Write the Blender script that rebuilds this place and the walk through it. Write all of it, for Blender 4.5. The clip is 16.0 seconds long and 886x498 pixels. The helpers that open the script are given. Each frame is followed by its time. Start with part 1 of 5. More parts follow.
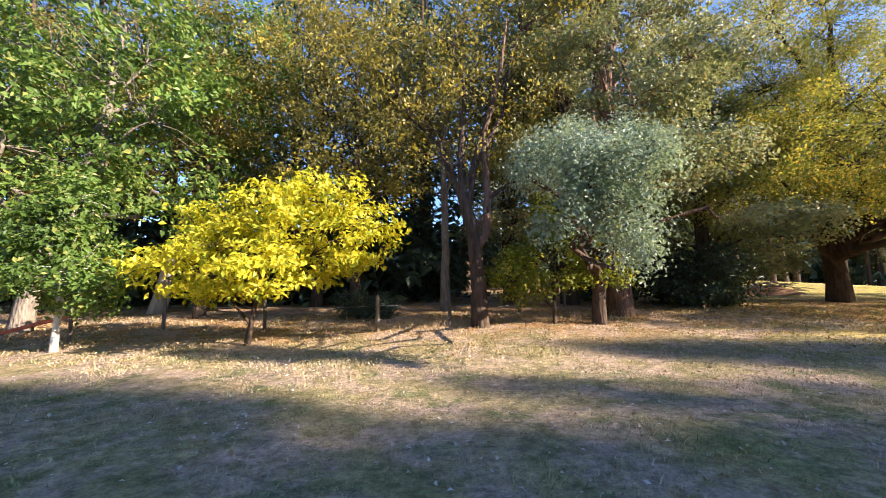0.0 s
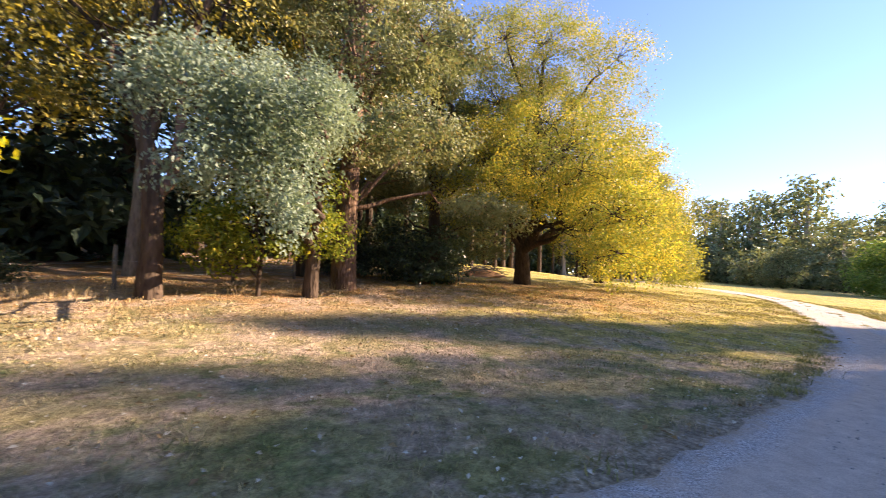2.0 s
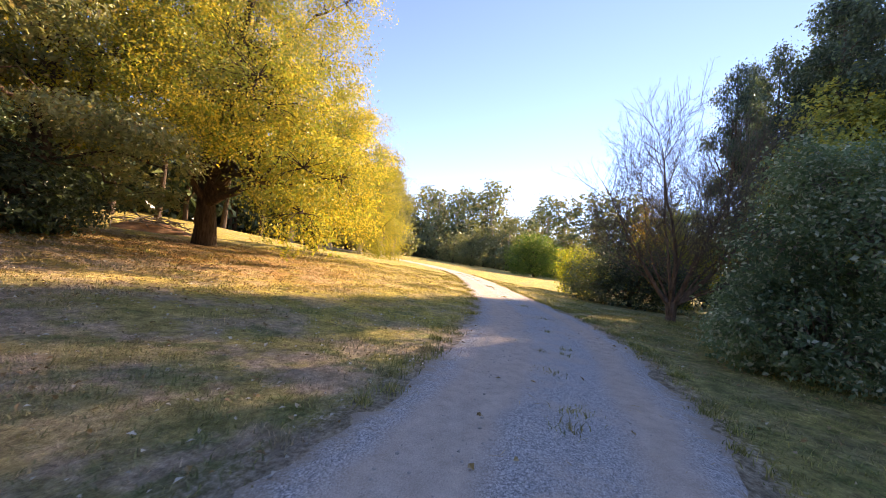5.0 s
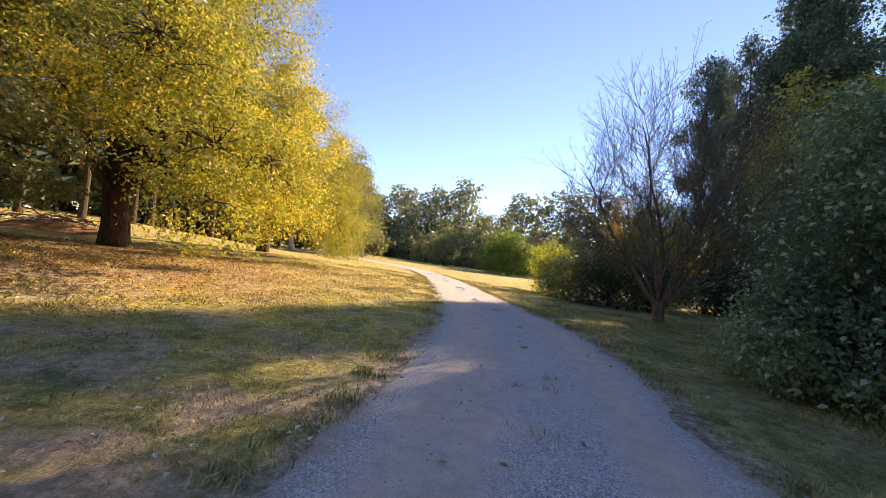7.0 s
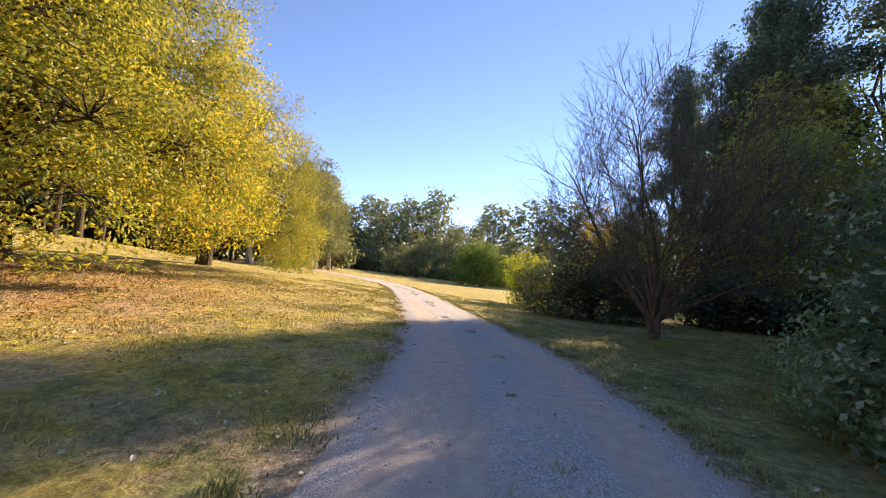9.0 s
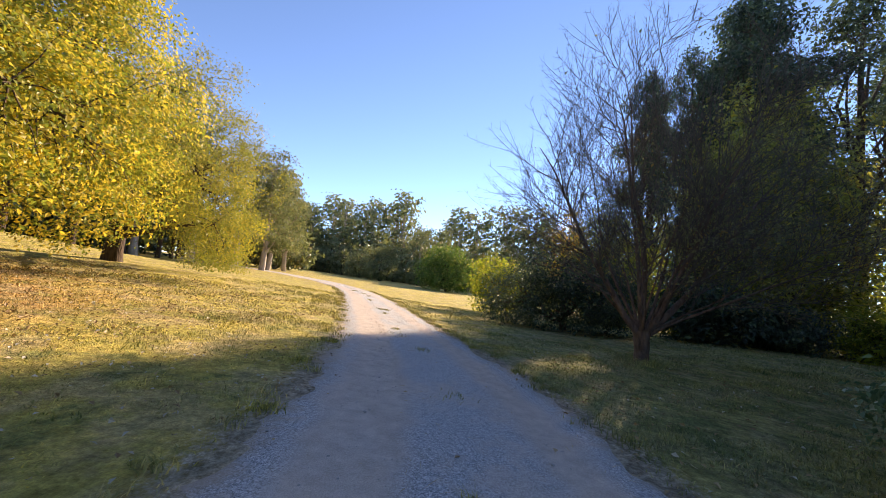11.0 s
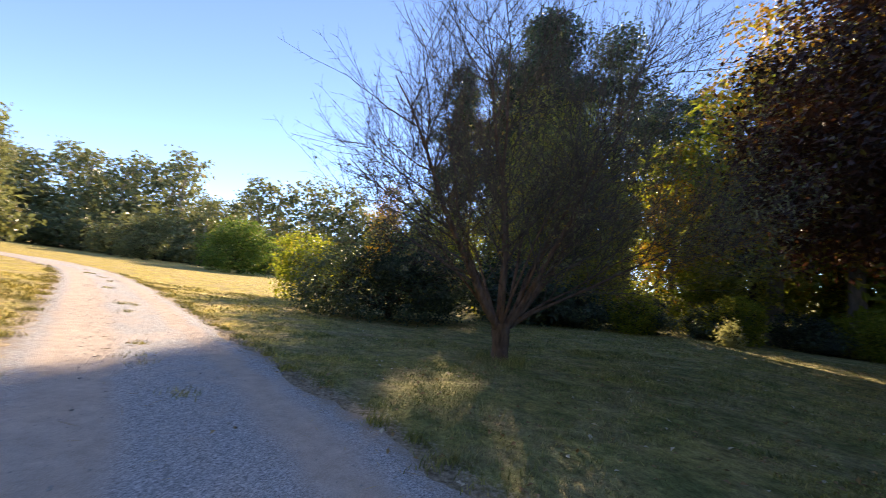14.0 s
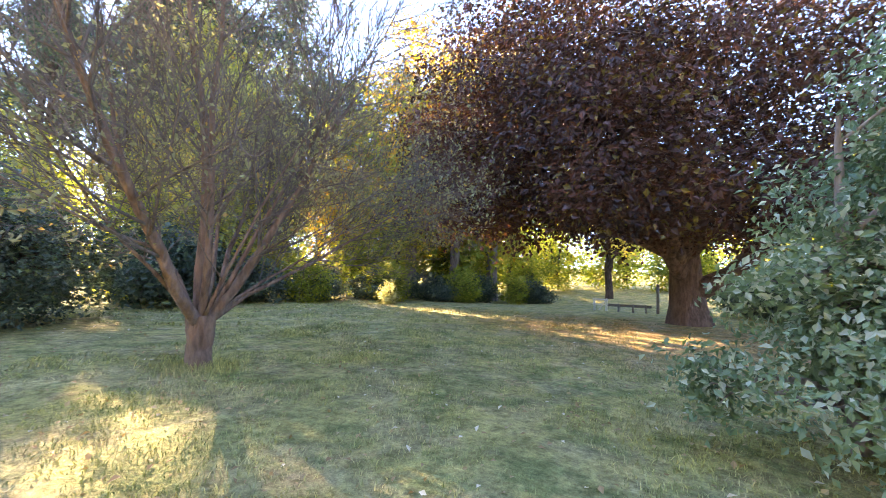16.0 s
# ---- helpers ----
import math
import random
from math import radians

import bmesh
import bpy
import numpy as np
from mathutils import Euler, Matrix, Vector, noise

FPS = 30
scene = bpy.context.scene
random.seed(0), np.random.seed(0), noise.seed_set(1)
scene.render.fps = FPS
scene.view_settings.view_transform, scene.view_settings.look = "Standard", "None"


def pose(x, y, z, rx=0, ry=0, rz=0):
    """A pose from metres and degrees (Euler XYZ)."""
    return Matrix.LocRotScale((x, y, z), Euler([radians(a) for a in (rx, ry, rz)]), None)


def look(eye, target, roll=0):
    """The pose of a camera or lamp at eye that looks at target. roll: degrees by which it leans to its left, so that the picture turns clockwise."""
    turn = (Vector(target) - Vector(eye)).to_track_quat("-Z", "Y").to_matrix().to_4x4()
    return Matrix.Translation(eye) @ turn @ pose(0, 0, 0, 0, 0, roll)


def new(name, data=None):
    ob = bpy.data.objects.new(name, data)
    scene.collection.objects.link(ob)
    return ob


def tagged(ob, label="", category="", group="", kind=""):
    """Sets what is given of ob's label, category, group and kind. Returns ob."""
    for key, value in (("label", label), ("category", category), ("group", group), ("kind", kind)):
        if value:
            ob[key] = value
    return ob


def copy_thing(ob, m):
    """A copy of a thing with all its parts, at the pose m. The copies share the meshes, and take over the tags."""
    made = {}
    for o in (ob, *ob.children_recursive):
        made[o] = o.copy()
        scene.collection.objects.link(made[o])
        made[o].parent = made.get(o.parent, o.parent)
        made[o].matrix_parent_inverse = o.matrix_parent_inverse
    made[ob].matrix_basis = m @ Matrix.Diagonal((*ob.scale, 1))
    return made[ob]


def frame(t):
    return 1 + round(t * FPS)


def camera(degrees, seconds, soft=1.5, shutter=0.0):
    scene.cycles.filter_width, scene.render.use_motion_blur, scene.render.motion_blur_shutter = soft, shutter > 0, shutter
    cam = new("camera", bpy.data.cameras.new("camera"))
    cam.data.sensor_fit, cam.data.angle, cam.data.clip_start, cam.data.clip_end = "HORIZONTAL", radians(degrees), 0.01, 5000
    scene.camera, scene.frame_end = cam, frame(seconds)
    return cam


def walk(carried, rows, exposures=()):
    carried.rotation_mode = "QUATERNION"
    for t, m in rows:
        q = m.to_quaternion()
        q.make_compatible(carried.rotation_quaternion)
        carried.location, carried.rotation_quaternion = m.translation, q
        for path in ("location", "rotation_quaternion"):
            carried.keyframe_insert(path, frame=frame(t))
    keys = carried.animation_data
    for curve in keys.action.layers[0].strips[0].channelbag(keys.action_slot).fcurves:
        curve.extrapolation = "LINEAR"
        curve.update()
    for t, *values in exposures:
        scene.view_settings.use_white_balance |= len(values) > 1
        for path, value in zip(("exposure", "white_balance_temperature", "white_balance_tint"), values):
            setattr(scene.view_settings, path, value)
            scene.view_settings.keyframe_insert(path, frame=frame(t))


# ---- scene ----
cam = camera(96.4, 16.0, soft=0.9, shutter=0.25)
METRES, EYE, TILT, LEAN, TURN = 18.5, 1.5, 0.0, 0.0, 0.0
ROWS = [
    (0.0, 0.0, 0.0, 0.0, 0.1, 6.58, 0.85),
    (0.5, 0.0268, 0.0099, -0.0004, -4.37, 6.82, -0.77),
    (1.0, 0.0585, 0.0199, -0.0013, -14.21, 4.86, -1.44),
    (1.5, 0.0909, 0.0256, -0.0015, -21.72, 3.53, -0.31),
    (2.0, 0.1253, 0.031, -0.002, -30.35, 3.18, -2.59),
    (2.5, 0.1571, 0.033, -0.0027, -37.89, 1.97, -1.81),
    (3.0, 0.1879, 0.0352, -0.0033, -46.22, 1.28, -3.64),
    (3.5, 0.2169, 0.0374, -0.0031, -53.27, 1.67, -1.94),
    (4.0, 0.2481, 0.0383, -0.0048, -60.07, -0.31, -3.66),
    (6.5, 0.4022, 0.0638, -0.001, -69.73, 3.65, -6.39),
    (7.0, 0.433, 0.0674, -0.0025, -69.96, 2.11, -5.61),
    (7.5, 0.463, 0.0706, -0.003, -71.68, 1.88, -6.49),
    (8.0, 0.4933, 0.0774, -0.002, -72.08, 2.03, -6.7),
    (8.5, 0.5218, 0.0863, -0.0021, -72.05, 2.72, -5.72),
    (9.0, 0.5508, 0.0949, -0.0002, -73.9, 4.15, -4.85),
    (11.5, 0.7127, 0.111, 0.0008, -79.59, 5.1, -6.02),
    (12.0, 0.7417, 0.116, 0.0009, -80.75, 4.98, -5.9),
    (12.5, 0.7726, 0.1238, 0.0018, -82.96, 4.66, -5.77),
    (13.0, 0.8046, 0.1324, 0.0012, -87.34, 4.52, -5.78),
    (13.5, 0.8378, 0.1411, 0.0019, -95.43, 4.8, -5.77),
    (14.0, 0.8698, 0.1447, 0.0023, -106.54, 5.33, -5.56),
    (14.5, 0.8986, 0.147, 0.0024, -120.35, 5.67, -5.17),
    (15.0, 0.9292, 0.1525, 0.0024, -132.47, 4.47, -3.56),
    (15.5, 0.958, 0.155, 0.0032, -145.45, 3.54, -1.93),
    (16.0, 0.9833, 0.1569, 0.0049, -154.61, 4.14, -2.4),
]
walk(cam, [(t, pose(0, 0, EYE, TILT, LEAN, TURN) @ pose(METRES * x, METRES * y, METRES * z, 90 + pitch, roll, yaw)) for t, x, y, z, yaw, pitch, roll in ROWS],
     exposures=[(0.0, 1.65, 6300, 17), (3.5, 1.75, 8200, 26), (4.5, 1.75, 8300, 26), (6.5, 1.45, 7900, 24), (13.0, 1.2, 7300, 17), (14.5, 1.85, 7600, 21), (15.0, 2.85, 8800, 24), (15.5, 3.6, 10000, 28), (16.0, 4.0, 8000, 24)])

# ---- world and sun ----
SUN_ELEV, SUN_AZ = 24.6, -19.8          # degrees above the horizon; from +x towards +y
world = bpy.data.worlds.new("sky")
scene.world = world
world.use_nodes = True
sky = world.node_tree.nodes.new("ShaderNodeTexSky")
sky.sky_type, sky.sun_disc = "NISHITA", False
sky.sun_elevation, sky.sun_rotation = radians(SUN_ELEV), radians(90 - SUN_AZ)
sky.altitude = 4000
sky.air_density, sky.dust_density, sky.ozone_density = 1.0, 0.0, 4.0
world.node_tree.nodes["Background"].inputs[1].default_value = 0.15
world.node_tree.links.new(sky.outputs[0], world.node_tree.nodes["Background"].inputs[0])
sun = new("sun", bpy.data.lights.new("sun", "SUN"))
sun.data.energy, sun.data.angle, sun.data.color = 5.0, radians(0.55), (1.0, 0.84, 0.62)
ce, se = math.cos(radians(SUN_ELEV)), math.sin(radians(SUN_ELEV))
sun_way = Vector((ce * math.cos(radians(SUN_AZ)), ce * math.sin(radians(SUN_AZ)), se))
sun.matrix_world = look(sun_way * 200, (0, 0, 0))

# ---- land ----
def smooth(a, b, v):
    v = np.clip((v - a) / (b - a), 0, 1)
    return v * v * (3 - 2 * v)


def ground_z(x, y):
    """Height of the land: flat along the drive, rising gently to the north, hills far off."""
    x, y = np.asarray(x, float), np.asarray(y, float)
    s = np.minimum(y, 60) - 5.5
    z = 0.078 * (1 - 0.5 * smooth(27, 46, x)) * (s + np.sqrt(s * s + 9)) / 2 - 0.05
    z = z + 0.018 * np.sin(x * 1.3 + 0.7 * y) * np.sin(y * 1.1 - 0.4 * x)
    far = np.hypot(x - 20, y)
    z = z + 0.075 * np.clip(-27 - y, 0, 60)
    return z + 16 * smooth(150, 420, far) * (0.6 + 0.4 * np.sin(np.arctan2(y, x) * 5 + 1.0))


def gz(x, y):
    return float(ground_z(x, y))


# ---- materials ----
def material(name):
    m = bpy.data.materials.new(name)
    m.use_nodes = True
    t = m.node_tree
    return m, t, t.nodes["Principled BSDF"]


def node(t, kind, **values):
    n = t.nodes.new(kind)
    for k, v in values.items():
        n.inputs[k.replace("_", " ")].default_value = v
    return n


def noise_node(t, vec, scale, detail=4.0, rough=0.55):
    n = node(t, "ShaderNodeTexNoise", Scale=scale, Detail=detail, Roughness=rough)
    t.links.new(vec, n.inputs["Vector"])
    return n.outputs["Fac"]


def ramp(t, fac, stops):
    r = t.nodes.new("ShaderNodeValToRGB")
    while len(r.color_ramp.elements) < len(stops):
        r.color_ramp.elements.new(0.5)
    for e, (p, c) in zip(r.color_ramp.elements, stops):
        e.position, e.color = p, (*c, 1) if len(c) == 3 else c
    t.links.new(fac, r.inputs[0])
    return r.outputs[0]


def mix(t, fac, a, b, blend="MIX"):
    n = t.nodes.new("ShaderNodeMix")
    n.data_type, n.blend_type = "RGBA", blend
    for v, i in ((fac, 0), (a, 6), (b, 7)):
        if isinstance(v, (int, float)):
            n.inputs[i].default_value = v
        elif isinstance(v, tuple):
            n.inputs[i].default_value = (*v, 1)
        else:
            t.links.new(v, n.inputs[i])
    return n.outputs[2]


def bump(t, bsdf, height, strength, distance):
    b = node(t, "ShaderNodeBump", Strength=strength, Distance=distance)
    t.links.new(height, b.inputs["Height"])
    t.links.new(b.outputs[0], bsdf.inputs["Normal"])


def maths(t, op, a, b=0.0):
    n = t.nodes.new("ShaderNodeMath")
    n.operation = op
    for v, i in ((a, 0), (b, 1)):
        if isinstance(v, (int, float)):
            n.inputs[i].default_value = v
        else:
            t.links.new(v, n.inputs[i])
    return n.outputs[0]


def step(t, value, lo, hi):
    n = t.nodes.new("ShaderNodeMapRange")
    n.interpolation_type = "SMOOTHSTEP"
    n.inputs["From Min"].default_value, n.inputs["From Max"].default_value = lo, hi
    t.links.new(value, n.inputs["Value"])
    return n.outputs["Result"]


def lawn_colour(t, vec):
    """Colour of the turf over the land: green by the drive's south side, parched to the north, litter under the trees."""
    xyz = t.nodes.new("ShaderNodeSeparateXYZ")
    t.links.new(vec, xyz.inputs[0])
    x, y = xyz.outputs[0], xyz.outputs[1]
    big = noise_node(t, vec, 0.35, 3)
    mid = noise_node(t, vec, 1.6, 4)
    green = ramp(t, mid, [(0.3, (0.165, 0.19, 0.07)), (0.7, (0.36, 0.36, 0.165))])
    dry = ramp(t, mid, [(0.25, (0.33, 0.31, 0.08)), (0.55, (0.54, 0.46, 0.125)), (0.8, (0.65, 0.52, 0.19))])
    litter = ramp(t, mid, [(0.3, (0.28, 0.15, 0.075)), (0.6, (0.45, 0.26, 0.125)), (0.8, (0.52, 0.37, 0.17))])
    wob = maths(t, "MULTIPLY_ADD", big, 5.0)
    ynoise = maths(t, "ADD", y, wob)
    tan = ramp(t, mid, [(0.25, (0.27, 0.235, 0.13)), (0.55, (0.4, 0.34, 0.21)), (0.8, (0.5, 0.42, 0.29))])
    dry = mix(t, step(t, maths(t, "ADD", x, wob), 8.0, 17.0), tan, dry)
    dryness = step(t, ynoise, 4.2, 8.5)
    patch = step(t, maths(t, "ADD", big, maths(t, "MULTIPLY", mid, 0.6)), 0.66, 0.95)
    turf = mix(t, maths(t, "MULTIPLY", maths(t, "ADD", dryness, maths(t, "MULTIPLY", patch, 0.35)), 0.8), green, dry)
    # leaf litter below the tall trees to the north
    dist = t.nodes.new("ShaderNodeVectorMath")
    dist.operation = "DISTANCE"
    t.links.new(vec, dist.inputs[0])
    dist.inputs[1].default_value = (15.5, 15.0, 1.0)
    near_elm = maths(t, "SUBTRACT", 1.0, step(t, maths(t, "ADD", dist.outputs["Value"], wob), 6.0, 11.5))
    dist2 = t.nodes.new("ShaderNodeVectorMath")
    dist2.operation = "DISTANCE"
    t.links.new(vec, dist2.inputs[0])
    dist2.inputs[1].default_value = (16.5, -12.5, 0.0)
    near_beech = maths(t, "MULTIPLY", maths(t, "SUBTRACT", 1.0, step(t, maths(t, "ADD", dist2.outputs["Value"], wob), 6.5, 12.0)), 0.75)
    north = maths(t, "MULTIPLY", step(t, ynoise, 12.0, 15.5), maths(t, "SUBTRACT", 1.0, step(t, x, 8.0, 13.0)))
    cover = maths(t, "MULTIPLY", maths(t, "MAXIMUM", maths(t, "MAXIMUM", near_elm, near_beech), north), step(t, mid, 0.25, 0.6))
    turf = mix(t, maths(t, "MULTIPLY", cover, 0.85), turf, litter)
    rusty = step(t, noise_node(t, vec, 1.3, 5, 0.7), 0.54, 0.7)
    turf = mix(t, maths(t, "MULTIPLY", rusty, 0.4), turf, (0.4, 0.27, 0.17))
    # trodden pinkish earth where the turf is thin
    bare = step(t, noise_node(t, vec, 0.9, 5, 0.65), 0.44, 0.6)
    north_side = step(t, y, 0.5, 3.0)
    share = maths(t, "MULTIPLY", north_side, maths(t, "SUBTRACT", 0.85, maths(t, "MULTIPLY", step(t, x, 8.0, 16.0), 0.5)))
    share = maths(t, "MAXIMUM", share, 0.22)
    turf = mix(t, maths(t, "MULTIPLY", bare, share), turf, (0.47, 0.375, 0.31))
    # lush green clumps
    lush = step(t, noise_node(t, vec, 1.15, 5, 0.68), 0.52, 0.64)
    near = maths(t, "SUBTRACT", 1.0, step(t, y, 6.5, 11.0))
    return mix(t, maths(t, "MULTIPLY", lush, maths(t, "MULTIPLY", near, 0.7)), turf, (0.15, 0.2, 0.075)), mid


def make_ground():
    m, t, b = material("turf")
    vec = t.nodes.new("ShaderNodeTexCoord").outputs["Object"]
    col, mid = lawn_colour(t, vec)
    fine = noise_node(t, vec, 55, 5, 0.7)
    crumbs = noise_node(t, vec, 16, 4, 0.65)
    lumps = noise_node(t, vec, 5.0, 4, 0.6)
    soil = ramp(t, crumbs, [(0.35, (0.7, 0.66, 0.62)), (0.65, (1.15, 1.14, 1.1))])
    verge = t.nodes.new("ShaderNodeAttribute")
    verge.attribute_name = "verge"
    thin = step(t, maths(t, "ADD", verge.outputs["Fac"], maths(t, "MULTIPLY", maths(t, "SUBTRACT", crumbs, 0.5), 1.2)), 0.3, 0.75)
    col = mix(t, maths(t, "MULTIPLY", thin, 0.85), col, ramp(t, crumbs, [(0.3, (0.26, 0.22, 0.18)), (0.7, (0.46, 0.41, 0.35))]))
    col = mix(t, 1.0, col, soil, "MULTIPLY")
    col = mix(t, 0.9, col, ramp(t, lumps, [(0.32, (0.6, 0.62, 0.58)), (0.5, (1.0, 1.0, 1.0)), (0.68, (1.4, 1.36, 1.3))]), "MULTIPLY")
    col = mix(t, 0.75, col, ramp(t, fine, [(0.3, (0.55, 0.55, 0.55)), (0.7, (1.45, 1.42, 1.4))]), "MULTIPLY")
    t.links.new(col, b.inputs["Base Color"])
    b.inputs["Roughness"].default_value = 0.95
    b.inputs["Specular IOR Level"].default_value = 0.15
    bump(t, b, maths(t, "ADD", fine, maths(t, "ADD", maths(t, "MULTIPLY", crumbs, 2.0), maths(t, "MULTIPLY", lumps, 3.0))), 0.9, 0.03)
    return m


def make_blades():
    m, t, b = material("grass_blades")
    vec = t.nodes.new("ShaderNodeTexCoord").outputs["Object"]
    col, mid = lawn_colour(t, vec)
    isl = t.nodes.new("ShaderNodeNewGeometry").outputs["Random Per Island"]
    col = mix(t, 1.0, col, ramp(t, isl, [(0.0, (0.48, 0.56, 0.42)), (0.5, (0.98, 1.03, 0.9)), (0.85, (1.35, 1.33, 1.15)), (1.0, (1.9, 1.75, 1.5))]), "MULTIPLY")
    t.links.new(col, b.inputs["Base Color"])
    b.inputs["Roughness"].default_value = 0.7
    b.inputs["Specular IOR Level"].default_value = 0.25
    return m


def make_gravel():
    m, t, b = material("gravel_drive")
    vec = t.nodes.new("ShaderNodeTexCoord").outputs["Object"]
    along = t.nodes.new("ShaderNodeUVMap").outputs[0]
    xyz = t.nodes.new("ShaderNodeSeparateXYZ")
    t.links.new(along, xyz.inputs[0])
    across = xyz.outputs[0]
    big = noise_node(t, vec, 0.8, 4)
    mid = noise_node(t, vec, 5, 5, 0.65)
    v = node(t, "ShaderNodeTexVoronoi", Scale=95.0)
    t.links.new(vec, v.inputs["Vector"])
    v2 = node(t, "ShaderNodeTexVoronoi", Scale=24.0)
    t.links.new(vec, v2.inputs["Vector"])
    stone = ramp(t, v.outputs["Color"], [(0.1, (0.17, 0.18, 0.195)), (0.5, (0.42, 0.435, 0.455)), (0.85, (0.74, 0.745, 0.75))])
    dust = ramp(t, mid, [(0.3, (0.48, 0.4, 0.335)), (0.7, (0.68, 0.58, 0.5))])
    worn = maths(t, "MULTIPLY", step(t, maths(t, "ADD", big, maths(t, "MULTIPLY", mid, 0.5)), 0.7, 0.95), 0.6)
    # earthy ruts where wheels run, loose grey stone between them
    wander = maths(t, "ADD", across, maths(t, "MULTIPLY", maths(t, "SUBTRACT", big, 0.5), 0.35))
    left = maths(t, "SUBTRACT", 1.0, step(t, maths(t, "ABSOLUTE", maths(t, "SUBTRACT", wander, 0.48)), 0.16, 0.36))
    right = maths(t, "SUBTRACT", 1.0, step(t, maths(t, "ABSOLUTE", maths(t, "ADD", wander, 0.58)), 0.05, 0.26))
    rut = maths(t, "MAXIMUM", left, right)
    col = mix(t, maths(t, "MAXIMUM", worn, maths(t, "MULTIPLY", rut, 0.9)), stone, dust)
    col = mix(t, 0.6, col, ramp(t, noise_node(t, vec, 90, 3, 0.7), [(0.3, (0.6, 0.6, 0.6)), (0.7, (1.25, 1.25, 1.25))]), "MULTIPLY")
    edge = step(t, maths(t, "ADD", maths(t, "ABSOLUTE", across), maths(t, "MULTIPLY", mid, 0.4)), 0.98, 1.22)
    col = mix(t, maths(t, "MULTIPLY", edge, 0.75), col, (0.36, 0.29, 0.22))
    t.links.new(col, b.inputs["Base Color"])
    b.inputs["Roughness"].default_value = 0.92
    b.inputs["Specular IOR Level"].default_value = 0.2
    h = maths(t, "ADD", v.outputs["Distance"], maths(t, "MULTIPLY", v2.outputs["Distance"], 0.3))
    bump(t, b, maths(t, "ADD", h, mid), 0.7, 0.014)
    return m


def leaf_material(name, dark, light, odd=None, odd_share=0.1, through_share=0.4, gloss=0.45, patch=0.5):
    """Leaves: each its own tone, drifting over the crown, and some light coming through."""
    m, t, b = material(name)
    vec = t.nodes.new("ShaderNodeTexCoord").outputs["Object"]
    isl = t.nodes.new("ShaderNodeNewGeometry").outputs["Random Per Island"]
    drift = step(t, noise_node(t, vec, patch, 3), 0.3, 0.7)
    fac = maths(t, "ADD", maths(t, "MULTIPLY", isl, 0.34), maths(t, "MULTIPLY", drift, 0.66))
    col = ramp(t, fac, [(0.15, dark), (0.85, light)])
    if odd:
        pick = t.nodes.new("ShaderNodeTexWhiteNoise")
        pick.noise_dimensions = "1D"
        t.links.new(isl, pick.inputs["W"])
        share = maths(t, "ADD", pick.outputs["Value"], maths(t, "MULTIPLY", drift, -0.6 * odd_share))
        col = mix(t, maths(t, "LESS_THAN", share, odd_share * 0.7), col, odd)
    t.links.new(col, b.inputs["Base Color"])
    b.inputs["Roughness"].default_value = gloss
    b.inputs["Specular IOR Level"].default_value = 0.35
    tr = t.nodes.new("ShaderNodeBsdfTranslucent")
    t.links.new(mix(t, 1.0, col, (1.25, 1.2, 0.75), "MULTIPLY"), tr.inputs[0])
    sh = t.nodes.new("ShaderNodeMixShader")
    sh.inputs[0].default_value = through_share
    t.links.new(b.outputs[0], sh.inputs[1])
    t.links.new(tr.outputs[0], sh.inputs[2])
    t.links.new(sh.outputs[0], t.nodes["Material Output"].inputs["Surface"])
    return m


def bark_material(name, dark, light, scale=6.0, stretch=0.25):
    m, t, b = material(name)
    mp = t.nodes.new("ShaderNodeMapping")
    mp.inputs["Scale"].default_value = (1, 1, stretch)
    t.links.new(t.nodes.new("ShaderNodeTexCoord").outputs["Object"], mp.inputs[0])
    rough = noise_node(t, mp.outputs[0], scale, 6, 0.7)
    v = node(t, "ShaderNodeTexVoronoi", Scale=scale * 2.2)
    t.links.new(mp.outputs[0], v.inputs["Vector"])
    col = ramp(t, rough, [(0.3, dark), (0.7, light)])
    col = mix(t, 0.5, col, ramp(t, v.outputs["Distance"], [(0.0, (0.5, 0.5, 0.5)), (0.5, (1.2, 1.2, 1.2))]), "MULTIPLY")
    t.links.new(col, b.inputs["Base Color"])
    b.inputs["Roughness"].default_value = 0.9
    b.inputs["Specular IOR Level"].default_value = 0.2
    bump(t, b, maths(t, "ADD", rough, v.outputs["Distance"]), 0.9, 0.04)
    return m


def plain_material(name, dark, light, scale=12.0, rough=0.8, metal=0.0):
    m, t, b = material(name)
    vec = t.nodes.new("ShaderNodeTexCoord").outputs["Object"]
    n = noise_node(t, vec, scale, 5, 0.65)
    t.links.new(ramp(t, n, [(0.3, dark), (0.7, light)]), b.inputs["Base Color"])
    b.inputs["Roughness"].default_value, b.inputs["Metallic"].default_value = rough, metal
    bump(t, b, n, 0.4, 0.01)
    return m


TURF, BLADES, GRAVEL = make_ground(), make_blades(), make_gravel()
BARK_DARK = bark_material("dark_bark", (0.035, 0.025, 0.02), (0.125, 0.09, 0.068))
BARK_RED = bark_material("reddish_bark", (0.085, 0.052, 0.038), (0.26, 0.165, 0.12))
BARK_TWIG = bark_material("grey_brown_bark", (0.075, 0.052, 0.041), (0.245, 0.17, 0.128))
BARK_FINE = bark_material("grey_twig_bark", (0.07, 0.058, 0.05), (0.21, 0.175, 0.15))
BARK_GREY = bark_material("grey_bark", (0.12, 0.1, 0.085), (0.36, 0.31, 0.26))
BARK_PALE = bark_material("pale_gum_bark", (0.26, 0.21, 0.17), (0.55, 0.48, 0.41), 3.0, 0.15)
